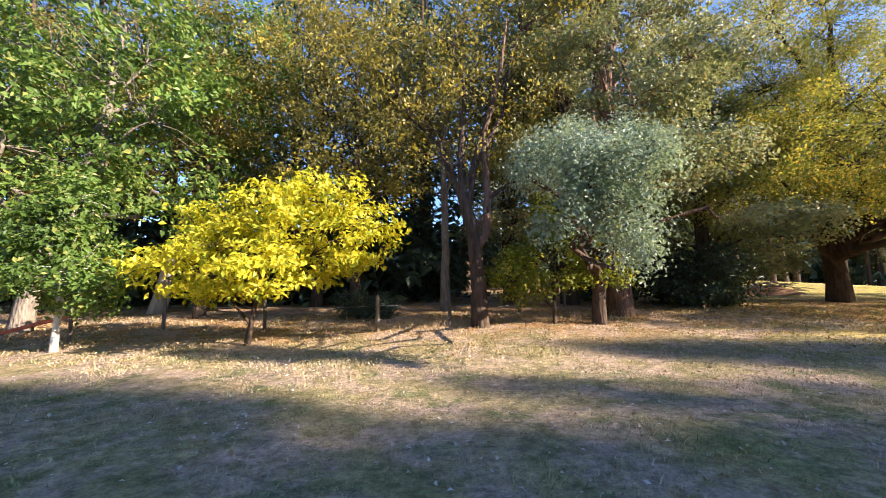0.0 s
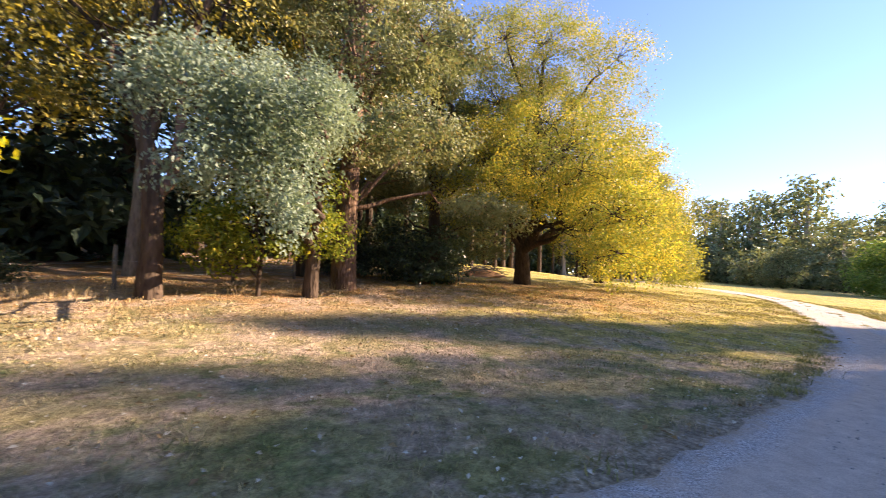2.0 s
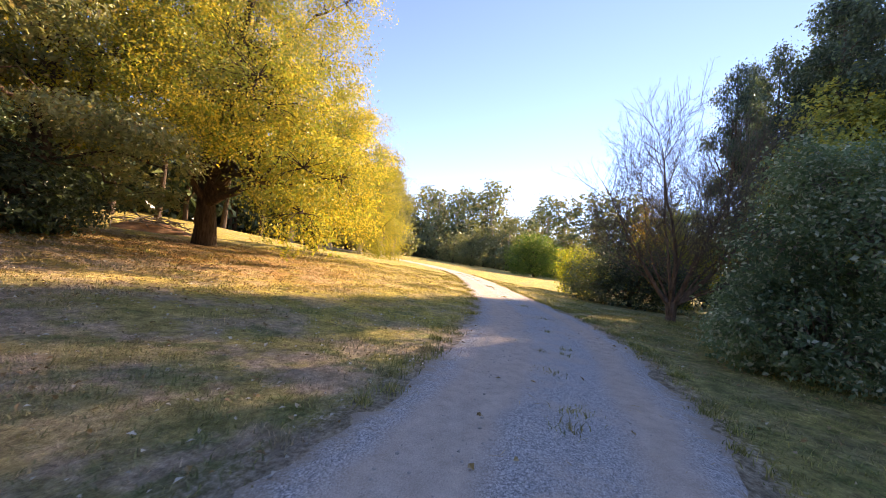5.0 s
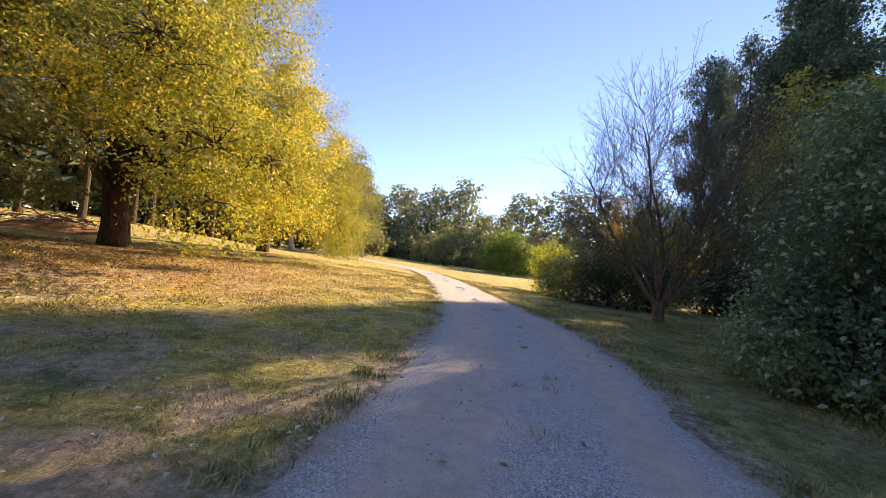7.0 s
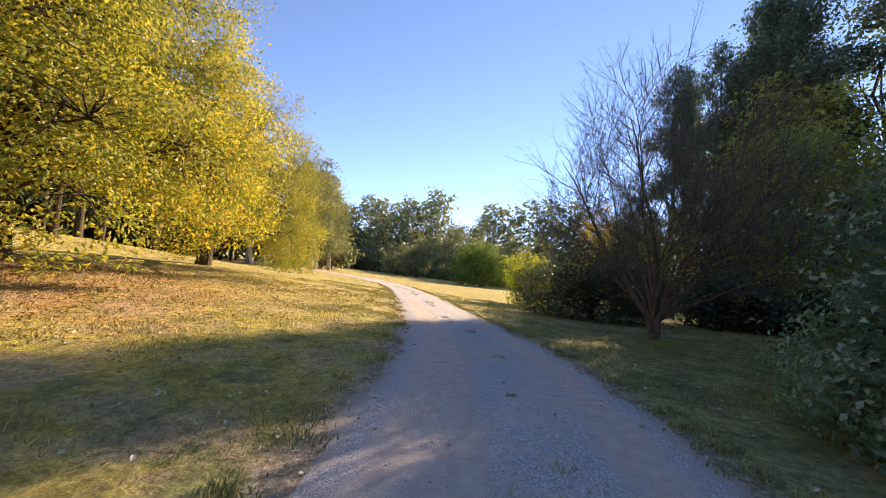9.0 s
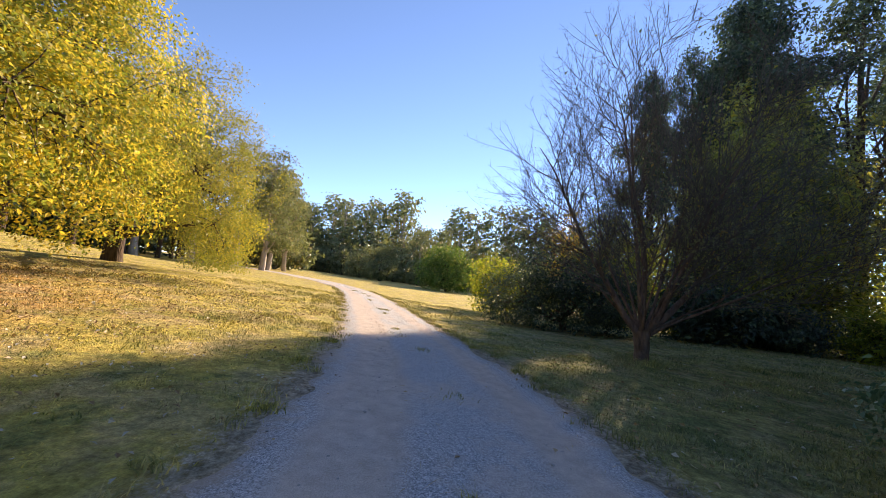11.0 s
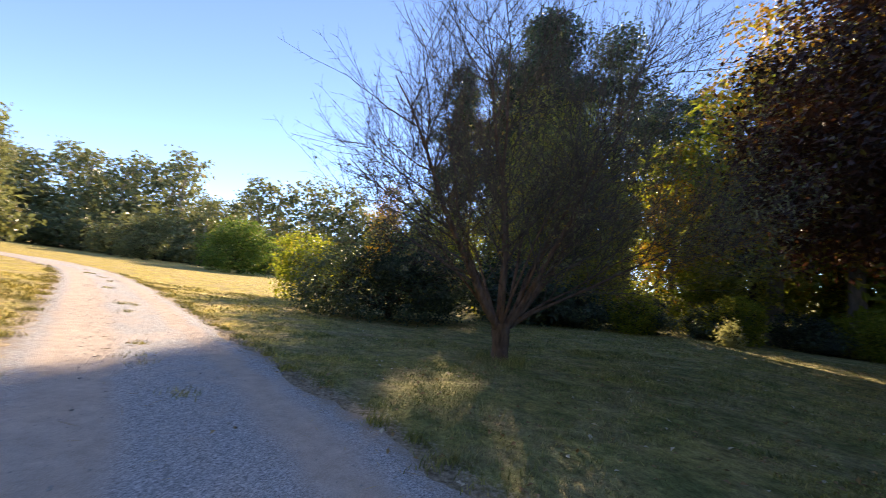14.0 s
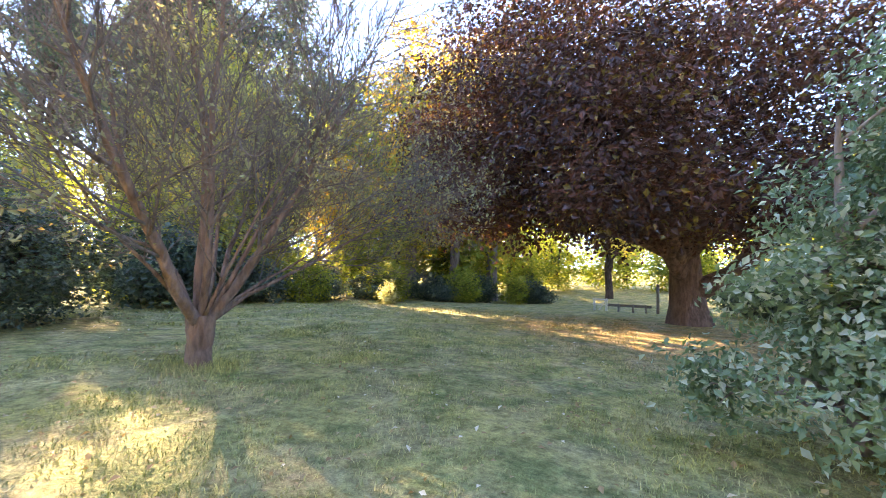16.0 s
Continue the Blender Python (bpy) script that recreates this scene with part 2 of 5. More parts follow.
LEAF_ELM = leaf_material("golden_elm_leaves", (0.2, 0.235, 0.05), (0.77, 0.61, 0.11), (0.25, 0.3, 0.06), 0.4, 0.45, 0.45, 0.35)
LEAF_WEEP = leaf_material("yellow_green_elm_leaves", (0.17, 0.2, 0.05), (0.52, 0.45, 0.085), (0.24, 0.27, 0.06), 0.35, 0.45, 0.45, 0.4)
LEAF_MAPLE = leaf_material("yellow_maple_leaves", (0.5, 0.47, 0.03), (0.84, 0.78, 0.08), (0.34, 0.4, 0.04), 0.25, 0.5)
LEAF_OAK = leaf_material("fresh_green_leaves", (0.075, 0.14, 0.03), (0.2, 0.32, 0.07), (0.33, 0.36, 0.1), 0.12, 0.4)
LEAF_OLIVE = leaf_material("olive_leaves", (0.13, 0.13, 0.04), (0.36, 0.32, 0.09), (0.5, 0.4, 0.07), 0.2, 0.4)
LEAF_WATTLE = leaf_material("blue_grey_leaves", (0.17, 0.24, 0.18), (0.46, 0.55, 0.43), None, 0, 0.3)
LEAF_CEDAR = leaf_material("cedar_needles", (0.13, 0.165, 0.075), (0.4, 0.42, 0.22), (0.36, 0.3, 0.15), 0.12, 0.3)
LEAF_BACK = leaf_material("yellow_green_leaves", (0.19, 0.22, 0.06), (0.46, 0.47, 0.12), (0.6, 0.52, 0.1), 0.2, 0.42)
LEAF_DARK = leaf_material("dark_evergreen_leaves", (0.03, 0.055, 0.038), (0.1, 0.15, 0.1), (0.16, 0.22, 0.1), 0.1, 0.25, 0.35)
LEAF_LIME = leaf_material("lime_green_leaves", (0.13, 0.18, 0.03), (0.34, 0.4, 0.06), (0.5, 0.46, 0.08), 0.15, 0.55)
LEAF_COPPER = leaf_material("copper_beech_leaves", (0.035, 0.017, 0.014), (0.12, 0.048, 0.03), (0.17, 0.12, 0.03), 0.12, 0.3, 0.4)
LEAF_NEAR = leaf_material("blue_green_shrub_leaves", (0.085, 0.15, 0.085), (0.25, 0.36, 0.215), (0.46, 0.53, 0.43), 0.2, 0.4, 0.3)
LEAF_GUM = leaf_material("gum_leaves", (0.1, 0.125, 0.06), (0.28, 0.31, 0.16), (0.3, 0.26, 0.14), 0.1, 0.35)
LEAF_PALE = leaf_material("pale_cream_leaves", (0.36, 0.38, 0.17), (0.6, 0.6, 0.36), None, 0, 0.4)
LEAF_AMBER = leaf_material("amber_leaves", (0.34, 0.19, 0.02), (0.62, 0.38, 0.05), (0.4, 0.4, 0.06), 0.3, 0.3)
LEAF_BARE = leaf_material("sparse_withered_leaves", (0.12, 0.135, 0.075), (0.3, 0.31, 0.18), (0.36, 0.25, 0.09), 0.08, 0.45)
FALLEN = leaf_material("fallen_leaves", (0.24, 0.14, 0.06), (0.46, 0.34, 0.17), (0.62, 0.57, 0.45), 0.12, 0.1)
PALE_SCRAP = leaf_material("bleached_leaves", (0.4, 0.36, 0.29), (0.75, 0.72, 0.64), None, 0, 0.1)
STONE = plain_material("loose_stone", (0.2, 0.19, 0.18), (0.5, 0.48, 0.45), 30)
WEATHERED = plain_material("weathered_timber", (0.11, 0.09, 0.07), (0.25, 0.21, 0.17), 18)
WHITE = plain_material("chalky_white_paint", (0.6, 0.57, 0.5), (0.78, 0.75, 0.68), 14)
RED = plain_material("faded_red_paint", (0.42, 0.085, 0.045), (0.6, 0.16, 0.09), 14, 0.6)
LITTER = plain_material("raked_leaf_litter", (0.2, 0.1, 0.05), (0.42, 0.24, 0.13), 22, 0.95)
WIRE = plain_material("galvanised_wire", (0.3, 0.3, 0.3), (0.5, 0.5, 0.5), 14, 0.45, 0.8)


# ---- mesh helpers ----
def mesh_of(name, verts, quads, mat, tris=None, smooth_faces=False):
    """A mesh from arrays of places and of four-cornered (and three-cornered) faces."""
    verts = np.asarray(verts, np.float32)
    loops, sizes = [], []
    if quads is not None and len(quads):
        q = np.asarray(quads, np.int32)
        loops.append(q.ravel()), sizes.append(np.full(len(q), 4, np.int32))
    if tris is not None and len(tris):
        q = np.asarray(tris, np.int32)
        loops.append(q.ravel()), sizes.append(np.full(len(q), 3, np.int32))
    loops, sizes = np.concatenate(loops), np.concatenate(sizes)
    me = bpy.data.meshes.new(name)
    me.vertices.add(len(verts)), me.loops.add(len(loops)), me.polygons.add(len(sizes))
    me.vertices.foreach_set("co", verts.ravel())
    me.loops.foreach_set("vertex_index", loops)
    me.polygons.foreach_set("loop_start", np.concatenate([[0], np.cumsum(sizes)[:-1]]).astype(np.int32))
    me.polygons.foreach_set("use_smooth", np.full(len(sizes), smooth_faces))
    me.update(calc_edges=True)
    me.materials.append(mat)
    return me


def part(name, me, parent, label=""):
    ob = new(name, me)
    ob.parent = parent
    return tagged(ob, label)


def unit(v):
    return v / np.maximum(np.linalg.norm(v, axis=-1, keepdims=True), 1e-9)


class Tubes:
    """Collects tapering limbs and joins them into one mesh."""
    def __init__(self):
        self.v, self.q, self.n = [], [], 0

    def add(self, pts, radii, sides=6, flare=None):
        pts, radii = np.asarray(pts, float), np.asarray(radii, float)
        k = len(pts)
        d = unit(np.gradient(pts, axis=0))
        ref = np.array([0.31, 0.95, 0.05])
        a = unit(np.cross(d, ref))
        b = np.cross(d, a)
        ang = np.linspace(0, 2 * np.pi, sides, endpoint=False)
        r = radii[:, None] * np.ones(sides)
        if flare is not None:
            r = r * flare(ang, k)
        ring = pts[:, None] + r[..., None] * (np.cos(ang)[None, :, None] * a[:, None] + np.sin(ang)[None, :, None] * b[:, None])
        self.v.append(ring.reshape(-1, 3))
        i, j = np.meshgrid(np.arange(k - 1), np.arange(sides), indexing="ij")
        j2 = (j + 1) % sides
        q = np.stack([i * sides + j, i * sides + j2, (i + 1) * sides + j2, (i + 1) * sides + j], -1).reshape(-1, 4)
        self.q.append(q + self.n)
        self.n += k * sides

    def mesh(self, name, mat):
        return mesh_of(name, np.concatenate(self.v), np.concatenate(self.q), mat, smooth_faces=True)


def curve_between(a, b, rng, steps=5, sag=0.0, wander=0.06):
    a, b = np.asarray(a, float), np.asarray(b, float)
    s = np.linspace(0, 1, steps)[:, None]
    length = np.linalg.norm(b - a)
    p = a + (b - a) * s + rng.normal(0, wander * length, (steps, 3)) * np.sin(np.pi * s)
    p[:, 2] += sag * length * np.sin(np.pi * s[:, 0])
    return p


def leaf_mesh(name, places, length, width, mat, rng, droop=0.3, ways=None, fold=0.18, faces=None):
    """Folded four-cornered leaves at the places, pointing anyhow but leaning down, or along given ways; faces: which way the blades look."""
    n = len(places)
    d = rng.normal(0, 1, (n, 3))
    if ways is not None:
        d = d * 0.45 + ways * 1.2
    d[:, 2] -= droop
    d = unit(d)
    f = rng.normal(0, 1, (n, 3))
    if faces is not None:
        f = faces * 1.5 + f * 0.55
        d = unit(d - unit(f) * np.sum(d * unit(f), 1, keepdims=True) * 0.8)
    s = unit(np.cross(d, f))
    up = np.cross(s, d)
    size = rng.uniform(0.6, 1.35, (n, 1))
    l, w = length * size, width * size
    mid = places + d * l * 0.45 + up * l * fold
    v = np.stack([places, mid + s * w * 0.5, places + d * l, mid - s * w * 0.5], 1).reshape(-1, 3)
    return mesh_of(name, v, np.arange(n * 4).reshape(-1, 4), mat)


def clumps_in(lobes, count, rng, shell=0.55):
    """Places of leaf clumps in and near the skin of egg-shaped lobes (x, y, z, rx, ry, rz)."""
    lobes = np.asarray(lobes, float)
    size = (lobes[:, 3] * lobes[:, 4] * lobes[:, 5]) ** (2 / 3)
    which = rng.choice(len(lobes), count, p=size / size.sum())
    d = unit(rng.normal(0, 1, (count, 3)))
    r = rng.uniform(shell ** 3, 1.08 ** 3, (count, 1)) ** (1 / 3)
    return lobes[which, :3] + d * r * lobes[which, 3:], which


def trunk_mesh(pts, radii, rng, mat, sides=12, roots=0.18):
    tb = Tubes()
    phase = rng.uniform(0, 6.28)
    pts, radii = np.asarray(pts, float), np.asarray(radii, float)
    s = np.linspace(0, 1, 14)
    length = np.concatenate([[0], np.cumsum(np.linalg.norm(np.diff(pts, axis=0), axis=1))])
    length /= length[-1]
    p = np.stack([np.interp(s, length, pts[:, i]) for i in range(3)], 1)
    p[:, :2] += rng.normal(0, 0.06, (14, 2)) * radii[0]
    r = np.interp(s, length, radii)

    def flare(ang, k):
        h = np.exp(-np.linspace(0, 1, k) * 7)[:, None]
        lump = 0.5 + 0.5 * np.sin(5 * ang + phase)[None]
        return 1 + roots * h * (0.5 + lump) + 0.06 * np.sin(3 * ang[None] + 9 * np.linspace(0, 1, k)[:, None] + phase)
    tb.add(p, r, sides, flare)
    return tb.mesh("trunk", mat), p, r


def tree(name, label, category, x, y, trunk, lobes, leaf, bark, clumps, per, spread, size, seed,
         droop=0.3, group="", twigs=0.5, shell=0.55, sink=0.12, hang=0.0, limbs=True, floor=0.05, layer=0.7, stout=1.0):
    """A broad-leaved tree or shrub. trunk: rows of (x, y, z, radius) from its foot; lobes: the masses of its crown, from its foot."""
    rng = np.random.default_rng(seed)
    root = tagged(new(name), label, category, group)
    root.location = (x, y, gz(x, y) - sink)
    trunk = np.asarray(trunk, float)
    me, tp, tr = trunk_mesh(trunk[:, :3], trunk[:, 3], rng, bark)
    part("trunk", me, root)
    lobes = np.asarray(lobes, float)
    ends = []
    for lobe in lobes:
        c = lobe[:3]
        below = tp[:, 2] < c[2] - 0.1 * lobe[5]
        i = int(np.clip(below.sum() - 2, 2 if len(tp) > 3 else 0, len(tp) - 1))
        i = int(rng.integers(max(2, i // 2), i + 1)) if i > 3 else i
        path = curve_between(tp[i], c + rng.normal(0, 0.15, 3) * lobe[3:], rng, 7, 0.08, 0.05)
        ends.append(path)
        if limbs:
            tb = Tubes()
            r0 = min(tr[i] * 0.6, (0.05 + 0.045 * np.linalg.norm(c - tp[i])) * stout)
            tb.add(path, np.linspace(r0, 0.018, 7), 7)
            part("limb", tb.mesh("limb", bark), root)
    places, which = clumps_in(lobes, clumps, rng, shell)
    places[:, 2] = np.maximum(places[:, 2], floor + sink)
    tb = Tubes()
    for p, w in zip(places, which):
        if rng.random() < twigs:
            path = ends[w]
            a = path[int(np.argmin(np.linalg.norm(path - p, axis=1)))]
            tb.add(curve_between(a, p, rng, 4, 0.06, 0.07), [0.022, 0.014, 0.009, 0.004], 3)
    if tb.n:
        tagged(part("twigwork", tb.mesh("twigwork", bark), root), kind="stuff")
    off = rng.normal(0, 1, (clumps, per, 3)) * np.array([spread, spread, spread * layer])
    q = places[:, None] + off
    if hang:
        q[..., 2] -= np.abs(rng.normal(0, hang, q.shape[:2]))
    out = unit((places - lobes[which, :3]) / lobes[which, 3:]) * 0.8 + np.array([0, 0, 0.5]) + rng.normal(0, 0.35, (clumps, 3))
    faces = np.repeat(unit(out), per, axis=0)
    q = q.reshape(-1, 3)
    keep = q[:, 2] > sink + floor
    part("crown", leaf_mesh("crown", q[keep], size, size * 0.6, leaf, rng, droop, None, 0.18, faces[keep]), root)
    return root


def conifer(name, label, x, y, height, reach, first, leaf, bark, seed, radius=0.35, whorls=24, per=6, tufts=26, size=0.3, dip=0.12,
            top=0.12, group="", lean=(0, 0), flat=0.3):
    """A conifer: a straight stem, boughs in tiers that reach less towards the top, and sprays of needles along them."""
    rng = np.random.default_rng(seed)
    root = tagged(new(name), label, "tree", group)
    root.location = (x, y, gz(x, y) - 0.12)
    stem = [(lean[0] * s, lean[1] * s, height * s) for s in np.linspace(0, 1, 6)]
    me, tp, tr = trunk_mesh(stem, np.linspace(radius, 0.04, 6), rng, bark)
    part("trunk", me, root)
    tb, places, ways = Tubes(), [], []
    for i in range(whorls):
        s = first + (1 - first) * (i + rng.uniform(-0.3, 0.3)) / whorls
        s = min(max(s, 0.02), 0.98)
        z = height * s
        k = (1 - s) / (1 - first)
        r = reach * (top + (1 - top) * min(1, k * 1.25) ** 0.8) * rng.uniform(0.75, 1.1)
        for j in range(per):
            a = rng.uniform(0, 6.283)
            rr = r * rng.uniform(0.55, 1.1)
            start = np.array([lean[0] * s, lean[1] * s, z])
            end = start + np.array([math.cos(a) * rr, math.sin(a) * rr, -dip * rr + rng.normal(0, 0.2)])
            path = curve_between(start, end, rng, 6, 0.1, 0.03)
            tb.add(path, np.linspace(0.02 + 0.012 * rr, 0.006, 6), 4)
            u = rng.uniform(0.18, 1.02, tufts) ** 0.8
            along = np.stack([np.interp(u, np.linspace(0, 1, 6), path[:, c]) for c in range(3)], 1)
            side = np.array([-math.sin(a), math.cos(a), 0])
            w = rng.normal(0, 1, (tufts, 1)) * (0.16 * rr * (1.15 - u[:, None]) + 0.12)
            along = along + side * w + np.array([0, 0, 1]) * rng.normal(-0.08, flat * 0.4, (tufts, 1))
            for _ in range(4):
                places.append(along + rng.normal(0, size * 0.35, (tufts, 3)))
                ways.append(np.tile([math.cos(a), math.sin(a), -0.25], (tufts, 1)) + side * np.sign(w) * 0.6)
    if tb.n:
        tagged(part("branchwork", tb.mesh("branchwork", bark), root), kind="stuff")
    part("crown", leaf_mesh("crown", np.concatenate(places), size, size * 0.2, leaf, rng, 0.25, np.concatenate(ways)), root)
    return root


def bare_tree(name, label, x, y, stems, seed, bark, leaf, leaf_share=0.4):
    """A vase-shaped tree of many fine upright twigs, nearly leafless. stems: rows of (heading, lean, length, radius)."""
    rng = np.random.default_rng(seed)
    root = tagged(new(name), label, "tree")
    root.location = (x, y, gz(x, y) - 0.1)
    me, tp, tr = trunk_mesh([(0, 0, 0), (0.03, 0.0, 0.4), (0.02, 0.02, 0.95)], (0.2, 0.185, 0.22), rng, bark, 12, 0.25)
    part("trunk", me, root)
    twigs, tips = Tubes(), []

    def grow(tb, p, d, length, r, depth):
        k = (9, 6, 5, 3)[depth]
        pts, ds, dd = [p], [d], d
        for _ in range(k - 1):
            dd = unit(dd + rng.normal(0, (0.11, 0.11, 0.07, 0.1)[depth], 3) + np.array([0, 0, (0.045, 0.08, 0.1, 0.05)[depth]]))
            pts.append(pts[-1] + dd * length / (k - 1))
            ds.append(dd)
        pts = np.array(pts)
        tb.add(pts, np.linspace(r, max(r * (0.09, 0.25, 0.35, 0.5)[depth], 0.0022), k), (8, 5, 4, 3)[depth])
        if depth == 3:
            tips.append(pts[1:])
            return
        if depth == 2:
            tips.append(pts[2:])
        count = int(length * (3.2, 5.0, 6.0)[depth] * rng.uniform(0.8, 1.2))
        for u in rng.uniform((0.2, 0.12, 0.1)[depth], 1.0, count):
            i = min(int(u * (k - 1)), k - 2)
            at = pts[i] + (pts[i + 1] - pts[i]) * (u * (k - 1) - i)
            side = unit(np.cross(ds[i], rng.normal(0, 1, 3)))
            nd = unit(ds[i] + side * rng.uniform(0.7, 1.5) + np.array([0, 0, (0.05, 0.35, 0.1)[depth]]))
            reach = ((3.3 - 1.6 * u, 1.35, 0.24)[depth]) * rng.uniform(0.6, 1.2)
            grow(twigs, at, nd, reach, (max(0.01, 0.3 * r * (1 - 0.5 * u)), 0.0065, 0.0035)[depth], depth + 1)

    for heading, leaning, length, r in stems:
        a, l = radians(heading), radians(leaning)
        d = np.array([math.cos(a) * math.sin(l), math.sin(a) * math.sin(l), math.cos(l)])
        tb = Tubes()
        grow(tb, np.array([0.02 + 0.1 * d[0], 0.02 + 0.1 * d[1], 0.8]), d, length, r, 0)
        part("stem", tb.mesh("stem", bark), root)
    tagged(part("twigwork", twigs.mesh("twigwork", BARK_FINE), root), kind="stuff")
    q = np.concatenate(tips)
    q = q[rng.random(len(q)) < leaf_share * np.clip(1.7 - q[:, 2] / 4.2 + 0.16 * (q[:, 0] - q[:, 1]), 0.02, 1)]
    q = q + rng.normal(0, 0.05, q.shape)
    part("crown", leaf_mesh("crown", q, 0.085, 0.045, leaf, rng, 0.5), root)
    return root


def scaled(x, y, turn, sx, sz=None):
    return pose(x, y, gz(x, y) - 0.12, 0, 0, turn) @ Matrix.Diagonal((sx, sx, sz or sx, 1))


# ---- land and drive ----
def axis(dense_lo, dense_hi, stepping, reach):
    a = list(np.arange(dense_lo, dense_hi + 1e-6, stepping))
    d, v = stepping, dense_hi
    while v < reach:
        d *= 1.22
        v += d
        a.append(v)
    d, v = stepping, dense_lo
    while v > -reach:
        d *= 1.22
        v -= d
        a.insert(0, v)
    return np.array(a)


# centre and half width of the drive
DRIVE = np.array([(-60, -9, 1.9), (-25, -2.6, 1.9), (-8, 0.0, 1.85), (0, 0.4, 1.75), (6, 0.95, 1.65), (10, 1.3, 1.6), (14, 1.85, 1.85), (18, 2.9, 1.9),
                  (22, 4.5, 1.65), (28, 7.4, 1.55), (36, 11.4, 1.5), (45, 16.4, 1.5), (52, 22.5, 1.6), (57, 31, 1.6), (60, 44, 1.6), (60, 70, 1.6)])


def drive_line(stepping):
    d = DRIVE
    s = np.concatenate([[0], np.cumsum(np.hypot(np.diff(d[:, 0]), np.diff(d[:, 1])))])
    u = np.arange(0, s[-1], stepping)
    # smooth the joints by averaging three close samples
    rows = [np.stack([np.interp(u + k, s, d[:, c]) for c in range(3)], 1) for k in (-2.5, -1.2, 0, 1.2, 2.5)]
    p = np.mean(rows, 0)
    tang = unit(np.gradient(p[:, :2], axis=0))
    return u, p, np.stack([-tang[:, 1], tang[:, 0]], 1)


U, LINE, NORM = drive_line(0.5)


def from_drive(p):
    """Distance of places from the drive's centre, as a share of its half width."""
    best = np.full(len(p), 1e9)
    for c in LINE[::2]:
        best = np.minimum(best, np.hypot(p[:, 0] - c[0], p[:, 1] - c[1]) / c[2])
    return best


def make_land():
    xs, ys = axis(-22, 60, 0.45, 2600), axis(-30, 32, 0.45, 2600)
    X, Y = np.meshgrid(xs, ys)
    v = np.stack([X, Y, ground_z(X, Y)], -1).reshape(-1, 3)
    w, h = len(xs), len(ys)
    i, j = np.meshgrid(np.arange(h - 1), np.arange(w - 1), indexing="ij")
    q = np.stack([i * w + j, i * w + j + 1, (i + 1) * w + j + 1, (i + 1) * w + j], -1).reshape(-1, 4)
    ob = new("ground", mesh_of("ground", v, q, TURF, smooth_faces=True))
    share = from_drive(v[:, :2])
    ob.data.attributes.new("verge", "FLOAT", "POINT").data.foreach_set("value", np.clip(1 - (share - 0.95) / 0.38, 0, 1).astype(np.float32))
    tagged(ob, "parched and green park lawn with leaf litter and dry patches", "lawn", kind="structure")


def make_drive():
    u, p, nrm = drive_line(0.22)
    cols = np.linspace(-1.25, 1.25, 31)
    V = []
    uv = []
    for k, (c, n) in enumerate(zip(p, nrm)):
        wob = [noise.noise((u[k] * 0.55, 3.0, s)) * 0.16 + noise.noise((u[k] * 2.3, 9.0, s)) * 0.07 for s in (0.0, 20.0)]
        for a in cols:
            edge = 1 + (wob[1] if a > 0 else wob[0])
            x, y = c[:2] + n * a * c[2]
            t = abs(a) / edge
            lift = 0.03 - 0.075 * max(0.0, t - 0.72) ** 1.2 * 2.2 + 0.006 * noise.noise((x * 2.1, y * 2.1, 0)) - 0.012 * math.exp(-((abs(a) - 0.42) / 0.16) ** 2)
            lift += 0.012 * noise.noise((x * 4.3, y * 4.3, 5)) * smooth(0.6, 1.0, t)
            V.append((x, y, gz(x, y) + lift))
            uv.append((a, u[k] / 3))
    w, h = len(cols), len(p)
    i, j = np.meshgrid(np.arange(h - 1), np.arange(w - 1), indexing="ij")
    q = np.stack([i * w + j + 1, i * w + j, (i + 1) * w + j, (i + 1) * w + j + 1], -1).reshape(-1, 4)
    me = mesh_of("road", V, q, GRAVEL, smooth_faces=True)
    layer = me.uv_layers.new(name="along")
    idx = np.zeros(len(me.loops), np.int32)
    me.loops.foreach_get("vertex_index", idx)
    layer.data.foreach_set("uv", np.asarray(uv, np.float32)[idx].ravel())
    tagged(new("road", me), "grey gravel drive with earthy wheel ruts and ragged edges", "drive", kind="structure")


make_land()
make_drive()

